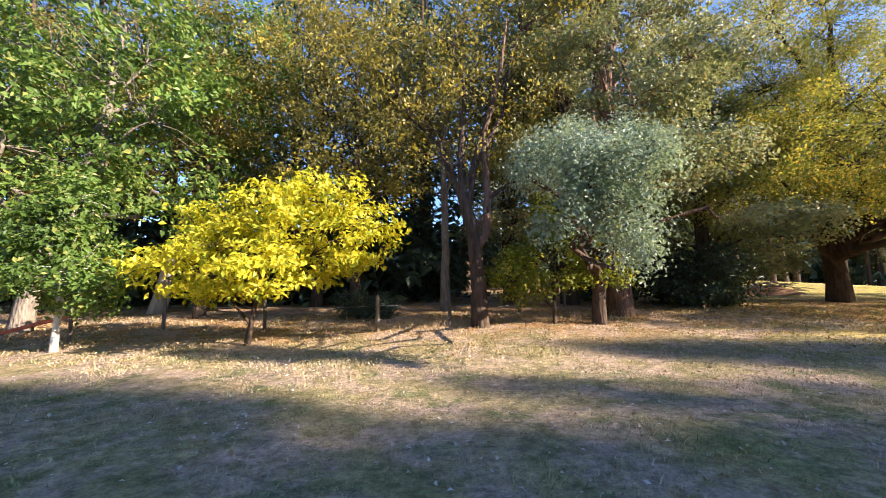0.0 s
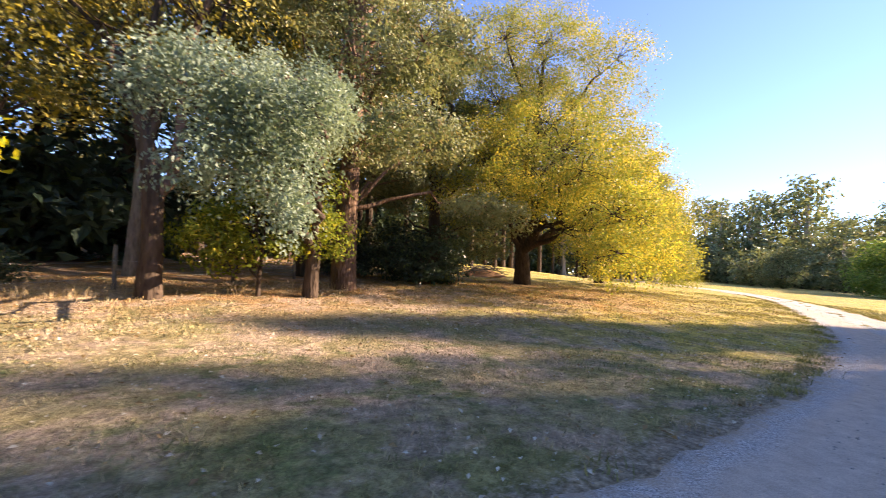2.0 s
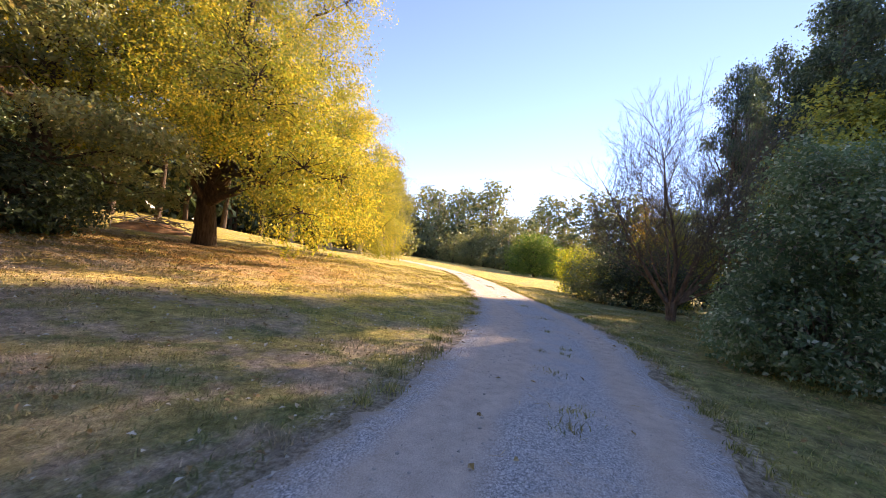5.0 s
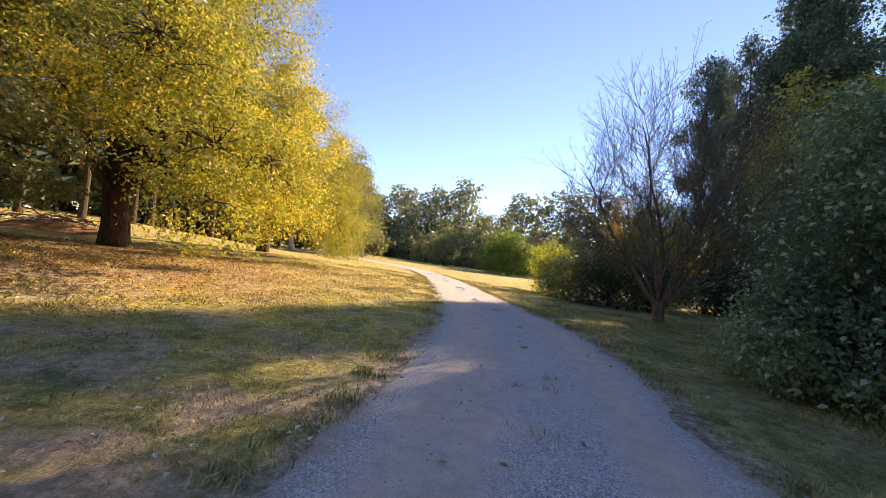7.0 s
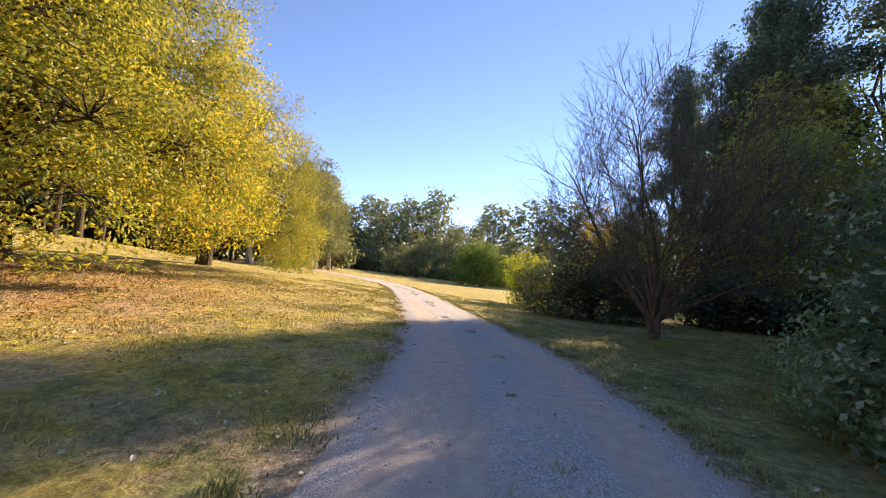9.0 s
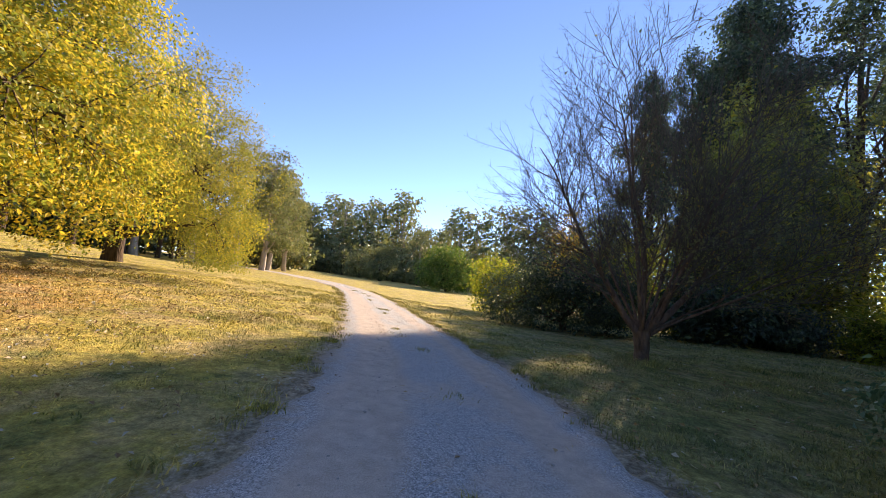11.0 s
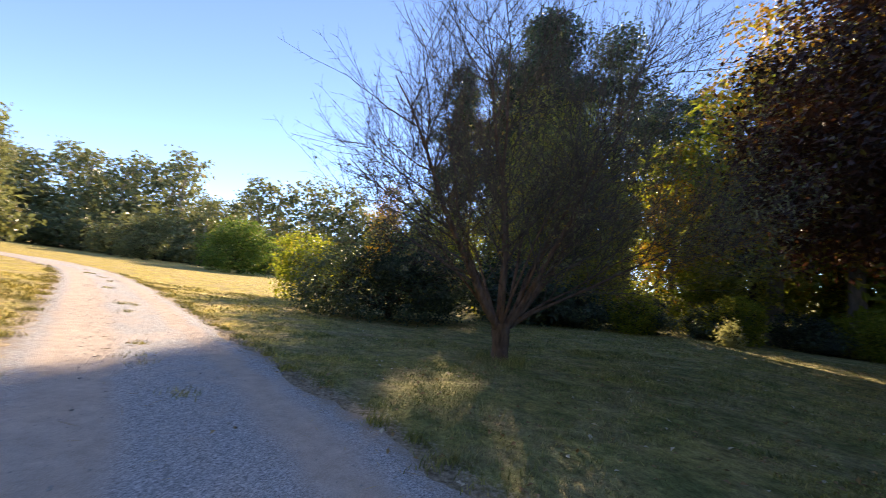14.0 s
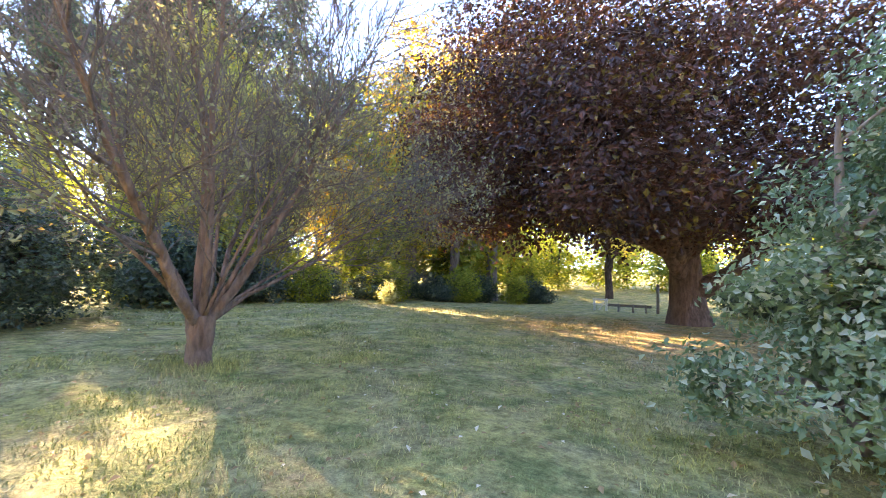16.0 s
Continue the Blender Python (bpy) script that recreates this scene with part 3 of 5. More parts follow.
# ---- trees north of the drive ----
elm = tree("golden_elm_tree", "large spreading elm with golden autumn leaves drooping to the lawn", "tree", 17.65, 17.85,
           [(0, 0, 0, 0.42), (-0.05, -0.1, 1.4, 0.36), (-0.4, -0.3, 2.6, 0.34), (-0.5, -0.6, 5.0, 0.32), (-0.2, -1.0, 9.0, 0.2), (0, -1.2, 12.5, 0.08)],
           [(0.2, -1.5, 6.6, 5.0, 5.5, 2.6), (-3.2, -4.8, 5.8, 3.2, 3.6, 2.2), (-4.0, -1.0, 5.6, 3.2, 3.6, 2.4), (2.2, -4.6, 4.6, 3.0, 3.0, 2.6),
            (4.0, -2.0, 4.0, 2.4, 3.2, 3.0), (0, -1.0, 9.6, 3.2, 3.6, 2.4), (2.4, -3.2, 9.4, 2.2, 2.6, 2.0), (-2.6, 0.3, 9.8, 2.6, 3.0, 2.2), (1.8, 0.6, 11.4, 2.0, 2.2, 1.6),
            (0.2, -1.0, 13.8, 3.0, 3.0, 2.4), (3.0, -3.8, 12.6, 1.8, 1.8, 1.5), (-3.0, -1.5, 12.6, 2.4, 2.4, 2.0), (1.2, -6.2, 2.8, 2.2, 1.8, 1.6), (-2.6, -7.2, 4.6, 1.8, 1.6, 1.4), (-2.8, -7.9, 2.9, 1.7, 1.5, 1.5), (-2.9, -8.2, 1.5, 1.0, 1.0, 1.2), (-0.6, -7.4, 3.2, 1.6, 1.3, 1.5)],
           LEAF_ELM, BARK_DARK, 1700, 105, 0.3, 0.1, 11, droop=0.6, hang=0.2, shell=0.6, twigs=0.5, layer=0.5, stout=0.55)
elm2 = tree("weeping_elm_tree", "golden-green elm with boughs hanging down to the grass", "tree", 27.0, 20.0,
            [(0, 0, 0, 0.34), (0.1, -0.1, 2, 0.28), (-0.3, -0.8, 5, 0.2), (-0.3, -1.5, 8.0, 0.07)],
            [(-0.4, -2.2, 6.2, 3.4, 3.6, 2.6), (-1.2, -5.0, 3.6, 2.4, 2.2, 2.8), (-1.0, -6.2, 1.8, 1.5, 1.3, 1.7), (1.4, -4.4, 4.0, 2.2, 2.4, 2.4), (0.2, -3, 8.4, 2.2, 2.4, 1.5),
             (-2.6, -3.2, 4.4, 2.0, 2.2, 2.2), (2.6, -3.0, 2.6, 1.6, 1.8, 1.8)],
            LEAF_WEEP, BARK_DARK, 340, 150, 0.28, 0.095, 12, droop=0.8, hang=0.4, shell=0.6, twigs=0.5, layer=0.5)
maple = tree("yellow_maple_tree", "small maple glowing with bright yellow autumn leaves", "tree", -4.87, 9.96,
             [(0, 0, 0, 0.075), (0.05, 0.02, 0.5, 0.06), (0.16, 0.05, 1.2, 0.055), (0.3, 0.1, 2.6, 0.035), (0.4, 0.1, 3.8, 0.015)],
             [(-1.3, -0.3, 2.0, 1.3, 1.2, 0.75), (0.2, -0.5, 2.2, 1.4, 1.3, 0.9), (1.5, 0, 2.6, 1.5, 1.2, 1.0), (2.6, 0.4, 2.9, 1.1, 1.0, 0.95), (0.7, 0.3, 3.4, 1.5, 1.2, 0.9),
              (1.6, 0.4, 3.9, 1.2, 1.0, 0.8), (-0.9, 0.2, 3.2, 0.9, 0.9, 0.6)],
             LEAF_MAPLE, BARK_DARK, 210, 44, 0.2, 0.16, 13, droop=0.35, shell=0.7, layer=0.4)
sapling = tree("young_green_tree", "young green tree with a chalk-white painted stem", "tree", -9.1, 9.42,
               [(0, 0, 0, 0.075), (0, 0, 0.5, 0.07), (0, 0, 1.05, 0.065), (0.02, 0, 2.5, 0.045), (0, 0, 4.0, 0.015)],
               [(0, 0, 2.1, 1.15, 1.1, 1.0), (-0.3, 0, 2.9, 1.0, 1.0, 0.8), (0.15, 0, 3.6, 0.75, 0.75, 0.75), (0.6, 0.1, 1.7, 0.8, 0.8, 0.7)],
               LEAF_OAK, WHITE, 190, 40, 0.15, 0.13, 14, droop=0.5, shell=0.7)
oak = tree("big_leafy_tree", "tall broad tree with fresh green leaves and a leaning pale trunk", "tree", -13.2, 12.5,
           [(0, 0, 0, 0.28), (0.2, 0, 1.5, 0.24), (0.9, 0.2, 4, 0.22), (1.6, 0.5, 7, 0.16), (2.0, 0.6, 11, 0.06)],
           [(1.2, -1.5, 6.0, 2.8, 2.6, 1.8), (4.2, -0.5, 6.4, 2.2, 2.2, 2.6), (-2.5, -1, 6.2, 2.6, 2.6, 2.2), (2, 0, 9.5, 3.6, 3.4, 2.6), (-1.5, 0, 10, 3, 3, 2.5), (5.4, 0.2, 3.9, 0.9, 0.9, 1.4)],
           LEAF_OAK, BARK_GREY, 300, 60, 0.3, 0.2, 15, droop=0.4, shell=0.78, layer=0.5)
leaner = tree("leaning_trunk_tree", "leaning pale-barked tree with green upper crown", "tree", -12.6, 17.5,
              [(0, 0, 0, 0.3), (0.6, 0, 2.4, 0.27), (1.7, 0, 6, 0.22), (2.6, 0.2, 10, 0.1)],
              [(2.4, -0.6, 9, 2.8, 2.4, 2.2), (0.8, 0, 11.5, 3, 3, 2.4), (3.6, 0, 12, 2.6, 2.6, 2.4), (4.4, -0.4, 6.2, 1.3, 1.2, 1.5)],
              LEAF_OAK, BARK_PALE, 210, 50, 0.32, 0.2, 16, droop=0.4, shell=0.75, layer=0.5)
fork = tree("forked_tree", "tall forked tree with thin olive-yellow foliage", "tree", 1.1, 12.3,
            [(0, 0, 0, 0.24), (0, 0, 1.5, 0.21), (-0.1, 0, 2.6, 0.22), (-0.45, 0, 4.4, 0.15), (-0.5, 0.1, 5.5, 0.11), (-0.3, 0.2, 8, 0.05)],
            [(-0.9, 0, 6.2, 2.4, 2.2, 1.2), (0.9, 0.1, 7.6, 2.0, 2.2, 1.6), (-2.4, 0.3, 8.2, 2.2, 2.2, 1.6), (1.6, 0.5, 10.5, 2.6, 2.6, 2.0), (-1, 0.5, 11.5, 3, 3, 2), (2.2, 0, 5.6, 1.2, 1.2, 0.8)],
            LEAF_OLIVE, BARK_DARK, 240, 44, 0.3, 0.13, 17, droop=0.4, shell=0.7)
limb_tubes = Tubes()
limb_tubes.add([(-0.1, 0, 2.5), (0.25, 0, 3.0), (0.35, 0.05, 4.2), (0.25, 0.1, 6.2), (0.9, 0.2, 8.5), (1.2, 0.3, 10.5)], [0.17, 0.15, 0.13, 0.1, 0.07, 0.03], 8)
part("limb", limb_tubes.mesh("limb", BARK_RED), fork, "reddish sunlit forked limb")
wattle = tree("blue_wattle_tree", "silvery blue-grey wattle with a low overhanging bough", "tree", 4.9, 12.6,
              [(0, 0, 0, 0.2), (0, -0.1, 2.6, 0.16), (-0.3, -1.4, 4.6, 0.1), (-0.9, -3.6, 4.9, 0.06), (-1.8, -5.2, 4.1, 0.03)],
              [(-1.55, -6.0, 2.55, 0.5, 0.6, 0.6), (-2.0, -6.0, 3.3, 0.7, 0.7, 0.5), (-2.6, -5.9, 3.6, 0.8, 0.8, 0.4), (-3.2, -5.8, 3.45, 0.6, 0.6, 0.4), (-1.45, -6.1, 3.4, 0.35, 0.5, 0.65),
               (-2.5, -6.0, 2.85, 0.5, 0.5, 0.45), (-1.8, -5.9, 2.2, 0.5, 0.5, 0.5), (-2.7, -5.7, 2.4, 0.45, 0.5, 0.4), (-1.4, -3.8, 4.4, 1.2, 1.2, 0.7), (-0.8, -1.8, 5.0, 1.2, 1.2, 0.8)],
              LEAF_WATTLE, BARK_DARK, 120, 220, 0.15, 0.07, 18, droop=0.9, hang=0.26, shell=0.6, stout=0.4)
def cedar_shelves(height, reach, first, count, seed):
    """Flat shelves of foliage round a stem, shorter towards the top."""
    r = np.random.default_rng(seed)
    rows = []
    for k in range(count):
        u = (k + r.uniform(0, 1)) / count
        z = height * (first + (0.97 - first) * u)
        out = reach * (1 - 0.8 * u) * r.uniform(0.35, 0.85)
        a = k * 2.4 + r.uniform(-0.5, 0.5)
        w = (0.34 * reach * (1 - 0.6 * u)) * r.uniform(0.8, 1.2)
        rows.append((math.cos(a) * out, math.sin(a) * out, z - 0.1 * out, w, w, r.uniform(0.35, 0.6)))
    return rows


CEDAR_LABEL = "tall cedar with shelves of grey-green needles and a furrowed trunk"
tree("cedar_tree", CEDAR_LABEL, "tree", 6.4, 14.5, [(0, 0, 0, 0.4), (0, 0, 4, 0.34), (0.1, 0, 11, 0.22), (0, 0, 19, 0.05)],
     cedar_shelves(19, 6.6, 0.2, 34, 19), LEAF_CEDAR, BARK_RED, 950, 80, 0.24, 0.13, 19, droop=0.5, group="cedars", shell=0.4, layer=0.45, hang=0.14, twigs=0.6, stout=0.35)
tree("cedar_tree", CEDAR_LABEL, "tree", 5.9, 18.6, [(0, 0, 0, 0.38), (0, 0, 5, 0.3), (0.1, 0, 12, 0.2), (0, 0, 20, 0.05)],
     cedar_shelves(20, 5.6, 0.24, 26, 20), LEAF_CEDAR, BARK_DARK, 340, 60, 0.28, 0.17, 20, droop=0.5, group="cedars", shell=0.4, layer=0.45, hang=0.14, twigs=0.3, stout=0.35)
tree("cedar_tree", "cedar with low sweeping grey-green boughs", "tree", 11.9, 18.0, [(0, 0, 0, 0.32), (0, 0, 4, 0.26), (0, 0.1, 15, 0.05)],
     cedar_shelves(15, 5.2, 0.13, 26, 21), LEAF_CEDAR, BARK_DARK, 340, 60, 0.28, 0.17, 21, droop=0.5, group="cedars", shell=0.4, layer=0.45, hang=0.14, twigs=0.3, stout=0.35)
slender = tree("slender_tree", "thin-stemmed tree with a pale sunlit trunk", "tree", 0.05, 16.9,
               [(0, 0, 0, 0.19), (0.05, 0, 3, 0.16), (0, 0.1, 8, 0.1), (0, 0.1, 11, 0.04)],
               [(0, 0, 9, 3, 2.6, 2), (1.5, 0, 11, 2.4, 2.4, 2), (-2, 0, 11, 2.6, 2.4, 2)], LEAF_OLIVE, BARK_GREY, 260, 20, 0.4, 0.16, 22)
green_shrub = tree("leafy_sapling", "light green leafy sapling by the wood's edge", "shrub", 3.5, 12.7,
                   [(0, 0, 0, 0.06), (0, 0, 0.8, 0.05), (0.1, 0, 2.4, 0.03), (0.3, 0, 3.8, 0.015)],
                   [(0, 0, 2.1, 1.5, 1.1, 1.0), (1.1, -0.2, 3.1, 1.2, 1.0, 0.9), (-1.1, 0, 1.7, 1.1, 0.9, 0.8), (0.5, 0, 3.9, 1.0, 0.9, 0.7), (1.7, 0, 2.0, 0.9, 0.8, 0.7)],
                   LEAF_LIME, BARK_DARK, 210, 40, 0.18, 0.12, 23, shell=0.7)


def shrub(name, label, x, y, r, h, leaf, seed, clumps, per, size, group="", spread=0.22, stems=5):
    rng = np.random.default_rng(seed + 500)
    lobes = []
    for _ in range(9):
        a, k = rng.uniform(0, 6.283), rng.uniform(0.2, 0.62)
        z = h * rng.uniform(0.3, 0.68)
        lobes.append((math.cos(a) * r * k, math.sin(a) * r * k, z, r * rng.uniform(0.4, 0.6), r * rng.uniform(0.4, 0.6), min(z, h * 0.36)))
    return tree(name, label, "shrub", x, y, [(0, 0, 0, 0.09), (0, 0, 0.3 * h, 0.07), (0.05, 0, 0.7 * h, 0.03)], lobes, leaf, BARK_DARK, clumps, per, spread, size, seed, group=group, shell=0.6)


laurel = shrub("laurel_shrub", "glossy dark green laurel under the cedars", 10.4, 17.4, 2.6, 3.0, LEAF_DARK, 31, 300, 24, 0.17, "laurels", 0.24)
copy_thing(laurel, scaled(7.9, 19.2, 100, 0.8))
copy_thing(laurel, scaled(-2.8, 14.5, 40, 0.42, 0.4))
copy_thing(laurel, scaled(13.6, 21.0, 200, 0.75))

# ---- trees south of the drive ----
near_shrub = tree("grey_green_shrub", "tall grey-green leafy shrub leaning over the lawn", "shrub", 16.05, -2.8,
                  [(0, 0, 0, 0.1), (0.1, 0.2, 1.2, 0.08), (0.2, 0.3, 2.6, 0.05), (0.2, 0.3, 3.6, 0.02)],
                  [(-0.45, 0.4, 1.4, 1.2, 1.3, 1.0), (-1.0, 0.3, 1.0, 1.2, 1.4, 0.9), (0.65, 1.0, 0.75, 0.55, 0.5, 0.35), (-0.5, 0.3, 2.5, 1.2, 1.3, 0.9), (-1.2, -0.2, 2.6, 1.3, 1.3, 1.0),
                   (-1.0, 0.2, 3.5, 1.0, 1.0, 0.8), (1.2, 0.9, 0.9, 0.4, 0.4, 0.35), (-0.5, 1.2, 0.8, 1.0, 0.7, 0.7), (0.35, 0.3, 1.75, 0.75, 0.7, 0.6), (-0.1, 0.6, 1.3, 0.8, 0.7, 0.6), (-0.9, 0.3, 4.0, 0.9, 0.9, 0.7)],
                  LEAF_NEAR, BARK_GREY, 640, 50, 0.16, 0.092, 41, droop=0.35)
orchard = bare_tree("vase_shaped_tree", "nearly leafless vase-shaped tree with reddish stems and fine twigs", 24.45, -1.3,
                    [(118, 33, 5.9, 0.1), (75, 28, 6.4, 0.05), (140, 15, 7.0, 0.07), (40, 12, 7.0, 0.105), (-88, 40, 7.0, 0.1), (-25, 28, 6.6, 0.05), (205, 32, 5.8, 0.085),
                     (5, 40, 5.6, 0.045), (-115, 27, 6.8, 0.05), (160, 38, 4.4, 0.035), (-62, 50, 6.8, 0.06), (95, 40, 4.5, 0.035), (250, 44, 4.8, 0.035), (-100, 56, 6.2, 0.045)],
                    42, BARK_TWIG, LEAF_BARE, 0.6)
dark_shrub = tree("dark_spreading_shrub", "broad dark green shrub with boughs sweeping the lawn", "shrub", 32.6, 0.0,
                  [(0, 0, 0, 0.16), (0, 0, 1, 0.12), (0, 0, 3, 0.04)],
                  [(0, 1.5, 1.5, 2.2, 2.2, 1.4), (0, -1.2, 1.6, 2.4, 2.4, 1.5), (0.3, 0.2, 2.9, 2.2, 2.4, 1.2), (0.2, -2.2, 1.8, 2, 1.5, 1.3), (-1.2, 0.2, 1.2, 1.5, 2, 1.1), (0.4, 2.6, 0.9, 1.2, 1.1, 0.8)],
                  LEAF_DARK, BARK_DARK, 700, 34, 0.27, 0.13, 43)
beech = tree("copper_beech_tree", "huge copper beech with dark purple-brown leaves and a buttressed trunk", "tree", 15.9, -18.0,
             [(0, 0, 0, 0.85), (0, 0, 1.0, 0.66), (0.1, 0, 2.4, 0.6), (0.4, 0.2, 5, 0.5), (0.6, 0.4, 9, 0.3), (0.6, 0.4, 13, 0.08)],
             [(1, 4, 5.4, 6.2, 5.2, 1.9), (5, 3.5, 6.0, 4.6, 5.0, 2.4), (3.5, 8.2, 6.0, 3.4, 3.0, 2.2), (-5, 3, 6, 4.5, 4.6, 2), (0, 2, 9.5, 6.5, 6.0, 3), (5, 1, 9, 4, 4, 3), (0, 0, 13.5, 6.5, 6.5, 3.5), (4.5, 4.5, 11, 4.5, 4.5, 3.2), (-2, -5, 7, 5, 4, 3), (-5, 3, 10, 4.5, 4.5, 3), (2, 7.5, 8.8, 4.2, 3.4, 2.6), (6.5, 5.5, 4.4, 2.2, 2.2, 1.2), (8.4, 5.6, 6.6, 2.8, 3.0, 2.2), (8.2, 4.8, 10.2, 3.2, 3.2, 2.6), (7.0, 3.5, 13.4, 3.4, 3.4, 2.6), (7.6, 6.8, 8.4, 2.6, 2.4, 2.0), (3.0, 9.6, 4.4, 1.7, 1.5, 1.1), (7.6, 8.0, 5.2, 1.8, 1.6, 1.3), (9.6, 6.4, 4.6, 1.4, 1.4, 1.2), (0.0, 8.6, 4.4, 1.8, 1.5, 0.9), (10.6, 5.0, 8.6, 1.5, 1.6, 1.4), (-1.5, 6.0, 4.6, 2.6, 2.0, 1.0)],
             LEAF_COPPER, BARK_RED, 2500, 44, 0.46, 0.2, 44, droop=0.35, hang=0.15, twigs=0.2, shell=0.25)
beech_limb = Tubes()
beech_limb.add([(-0.2, 0, 1.6), (-1.6, 0.3, 2.4), (-3.2, 0.6, 4.4), (-4.4, 0.8, 7.0)], [0.5, 0.42, 0.34, 0.22], 9)
part("limb", beech_limb.mesh("limb", BARK_RED), beech)
cream = shrub("cream_shrub", "small pale cream-leaved shrub at the lawn edge", 30.6, -16.6, 0.75, 1.5, LEAF_PALE, 45, 70, 22, 0.12, spread=0.14)

hedge_dark = shrub("hedge_shrub", "dense dark green hedge shrub at the lawn edge", 35.2, -6.9, 3.2, 3.4, LEAF_DARK, 46, 290, 26, 0.24, "hedge along the lawn", 0.32)
for x, y, a, s in [(35.6, -11.0, 60, 0.7), (34.8, -15.0, 130, 0.62), (33.2, -18.6, 20, 0.6), (31.0, -21.9, 250, 0.6), (28.3, -24.6, 10, 0.6), (25.0, -26.6, 300, 0.55), (10.5, -26, 90, 0.9), (7.5, -18, 190, 0.9)]:
    copy_thing(hedge_dark, scaled(x, y, a, s))
hedge_lime = shrub("lime_shrub", "sunlit lime green shrub behind the hedge", 39.5, -8.8, 3.2, 5.2, LEAF_LIME, 47, 190, 26, 0.25, "lime shrubs", 0.36)
for x, y, a, s in [(39.5, -15.0, 70, 1.0), (36.5, -21.0, 160, 0.9), (31.5, -27.5, 20, 0.8), (26.2, -30.5, 220, 0.7), (41, -3.5, 120, 0.9)]:
    copy_thing(hedge_lime, scaled(x, y, a, s))

# ---- middle distance and far trees ----
gum = tree("gum_tree", "tall gum tree with pale trunk and ragged grey-green crown", "tree", 56, 33.5,
           [(0, 0, 0, 0.34), (0.3, 0.1, 4, 0.28), (0.2, 0.3, 9, 0.2), (0.5, 0.2, 14, 0.06)],
           [(0.6, 0, 7.5, 2.4, 2.4, 1.8), (-1.4, 0.5, 9.5, 2.2, 2.2, 1.8), (1.6, 0.4, 11, 2.2, 2.2, 1.8), (0.2, 0, 14, 2.2, 2.2, 1.8), (-1, -0.5, 12, 1.6, 1.8, 1.5), (2.2, 0, 5.0, 1.6, 1.6, 1.4), (-1.7, 0.6, 5.4, 1.9, 1.9, 1.5), (0.5, -1.4, 4.0, 1.6, 1.6, 1.2)],
           LEAF_GUM, BARK_PALE, 200, 30, 0.4, 0.32, 51, droop=0.7, twigs=0.2, group="gum trees")
bushy = tree("bushy_tree", "rounded grey-green bush tree", "tree", 96, 33,
             [(0, 0, 0, 0.3), (0, 0, 2, 0.25), (0, 0, 6, 0.08)],
             [(0, 0, 4.5, 3.4, 3.4, 3.0), (2, 1, 3.4, 2.8, 2.6, 2.6), (-2, -0.6, 3.2, 2.8, 2.8, 2.6), (0.5, -1.5, 6.2, 2.4, 2.4, 2.0), (-1, 1.4, 2.2, 2.6, 2.4, 1.9)],
             LEAF_GUM, BARK_DARK, 330, 24, 0.5, 0.34, 52, droop=0.4, group="far bush trees")
dark_pine = tree("pine_tree", "tall dark pine with an open ragged crown of clumps", "tree", 51, -17.0,
                 [(0, 0, 0, 0.42), (0.2, 0, 8, 0.34), (0.4, 0.3, 16, 0.22), (0.2, 0.2, 24, 0.06)],
                 [(0.2, 0.2, 24.2, 1.7, 1.7, 1.2), (1.8, 0.6, 22, 1.5, 1.4, 0.9), (-1.6, -0.6, 22.4, 1.6, 1.5, 1.0), (0.7, -1.9, 20.2, 1.6, 1.6, 0.9), (-1.4, 1.5, 19.6, 1.7, 1.6, 1.0), (2.5, 1.3, 18.6, 1.7, 1.5, 0.9),
                  (-2.9, -0.8, 17.6, 1.8, 1.7, 1.0), (1.4, -2.6, 16.2, 1.8, 1.7, 1.0), (0.3, 2.9, 15.8, 1.7, 1.7, 0.9), (3.4, -0.4, 14.2, 1.7, 1.6, 0.9), (-2.5, 2.0, 13.2, 1.6, 1.6, 0.9), (-1.7, -2.7, 12.2, 1.5, 1.5, 0.8)],
                 LEAF_DARK, BARK_DARK, 330, 26, 0.46, 0.31, 53, droop=-0.3, group="tall pines", twigs=0.3, shell=0.3)
forest = conifer("forest_pine", "dark plantation pine with a bare lower trunk", -2, 26, 22, 4.0, 0.3, LEAF_DARK, BARK_DARK, 54, radius=0.26, whorls=11, per=5, tufts=4, size=0.95,
                 dip=0.1, top=0.25, group="plantation pines", flat=0.5)
olive_tree = tree("olive_crowned_tree", "tall tree with sunlit olive-yellow crown", "tree", -6, 19,
                  [(0, 0, 0, 0.26), (0.1, 0, 4, 0.2), (0, 0, 9, 0.13), (0, 0, 14, 0.05)],
                  [(0, -0.5, 8, 3.2, 2.6, 2), (2, -0.6, 10.5, 2.8, 2.6, 2), (-2, 0, 11, 2.8, 2.6, 2.2), (0, 0, 14, 3, 2.8, 2.2), (-2.6, -0.5, 6.4, 1.8, 1.6, 1.2), (2.8, 0, 7, 1.8, 1.8, 1.4)],
                  LEAF_OLIVE, BARK_DARK, 200, 40, 0.36, 0.21, 55, twigs=0.3, shell=0.72, group="woodland trees")
round_bush = tree("round_green_bush", "large rounded bright green bush tree on open grass", "tree", 86, 16,
                  [(0, 0, 0, 0.3), (0, 0, 2, 0.25), (0, 0, 6, 0.08)],
                  [(0, 0, 4.6, 4.0, 4.4, 3.6), (0, 3, 3.4, 3.4, 3.2, 3.0), (0, -3, 3.4, 3.4, 3.2, 3.0), (-1.5, 0.6, 6.2, 3, 3.4, 2.4), (-2.6, 0, 2.4, 2.6, 4, 2.2)],
                  LEAF_OAK, BARK_DARK, 520, 26, 0.5, 0.34, 56)
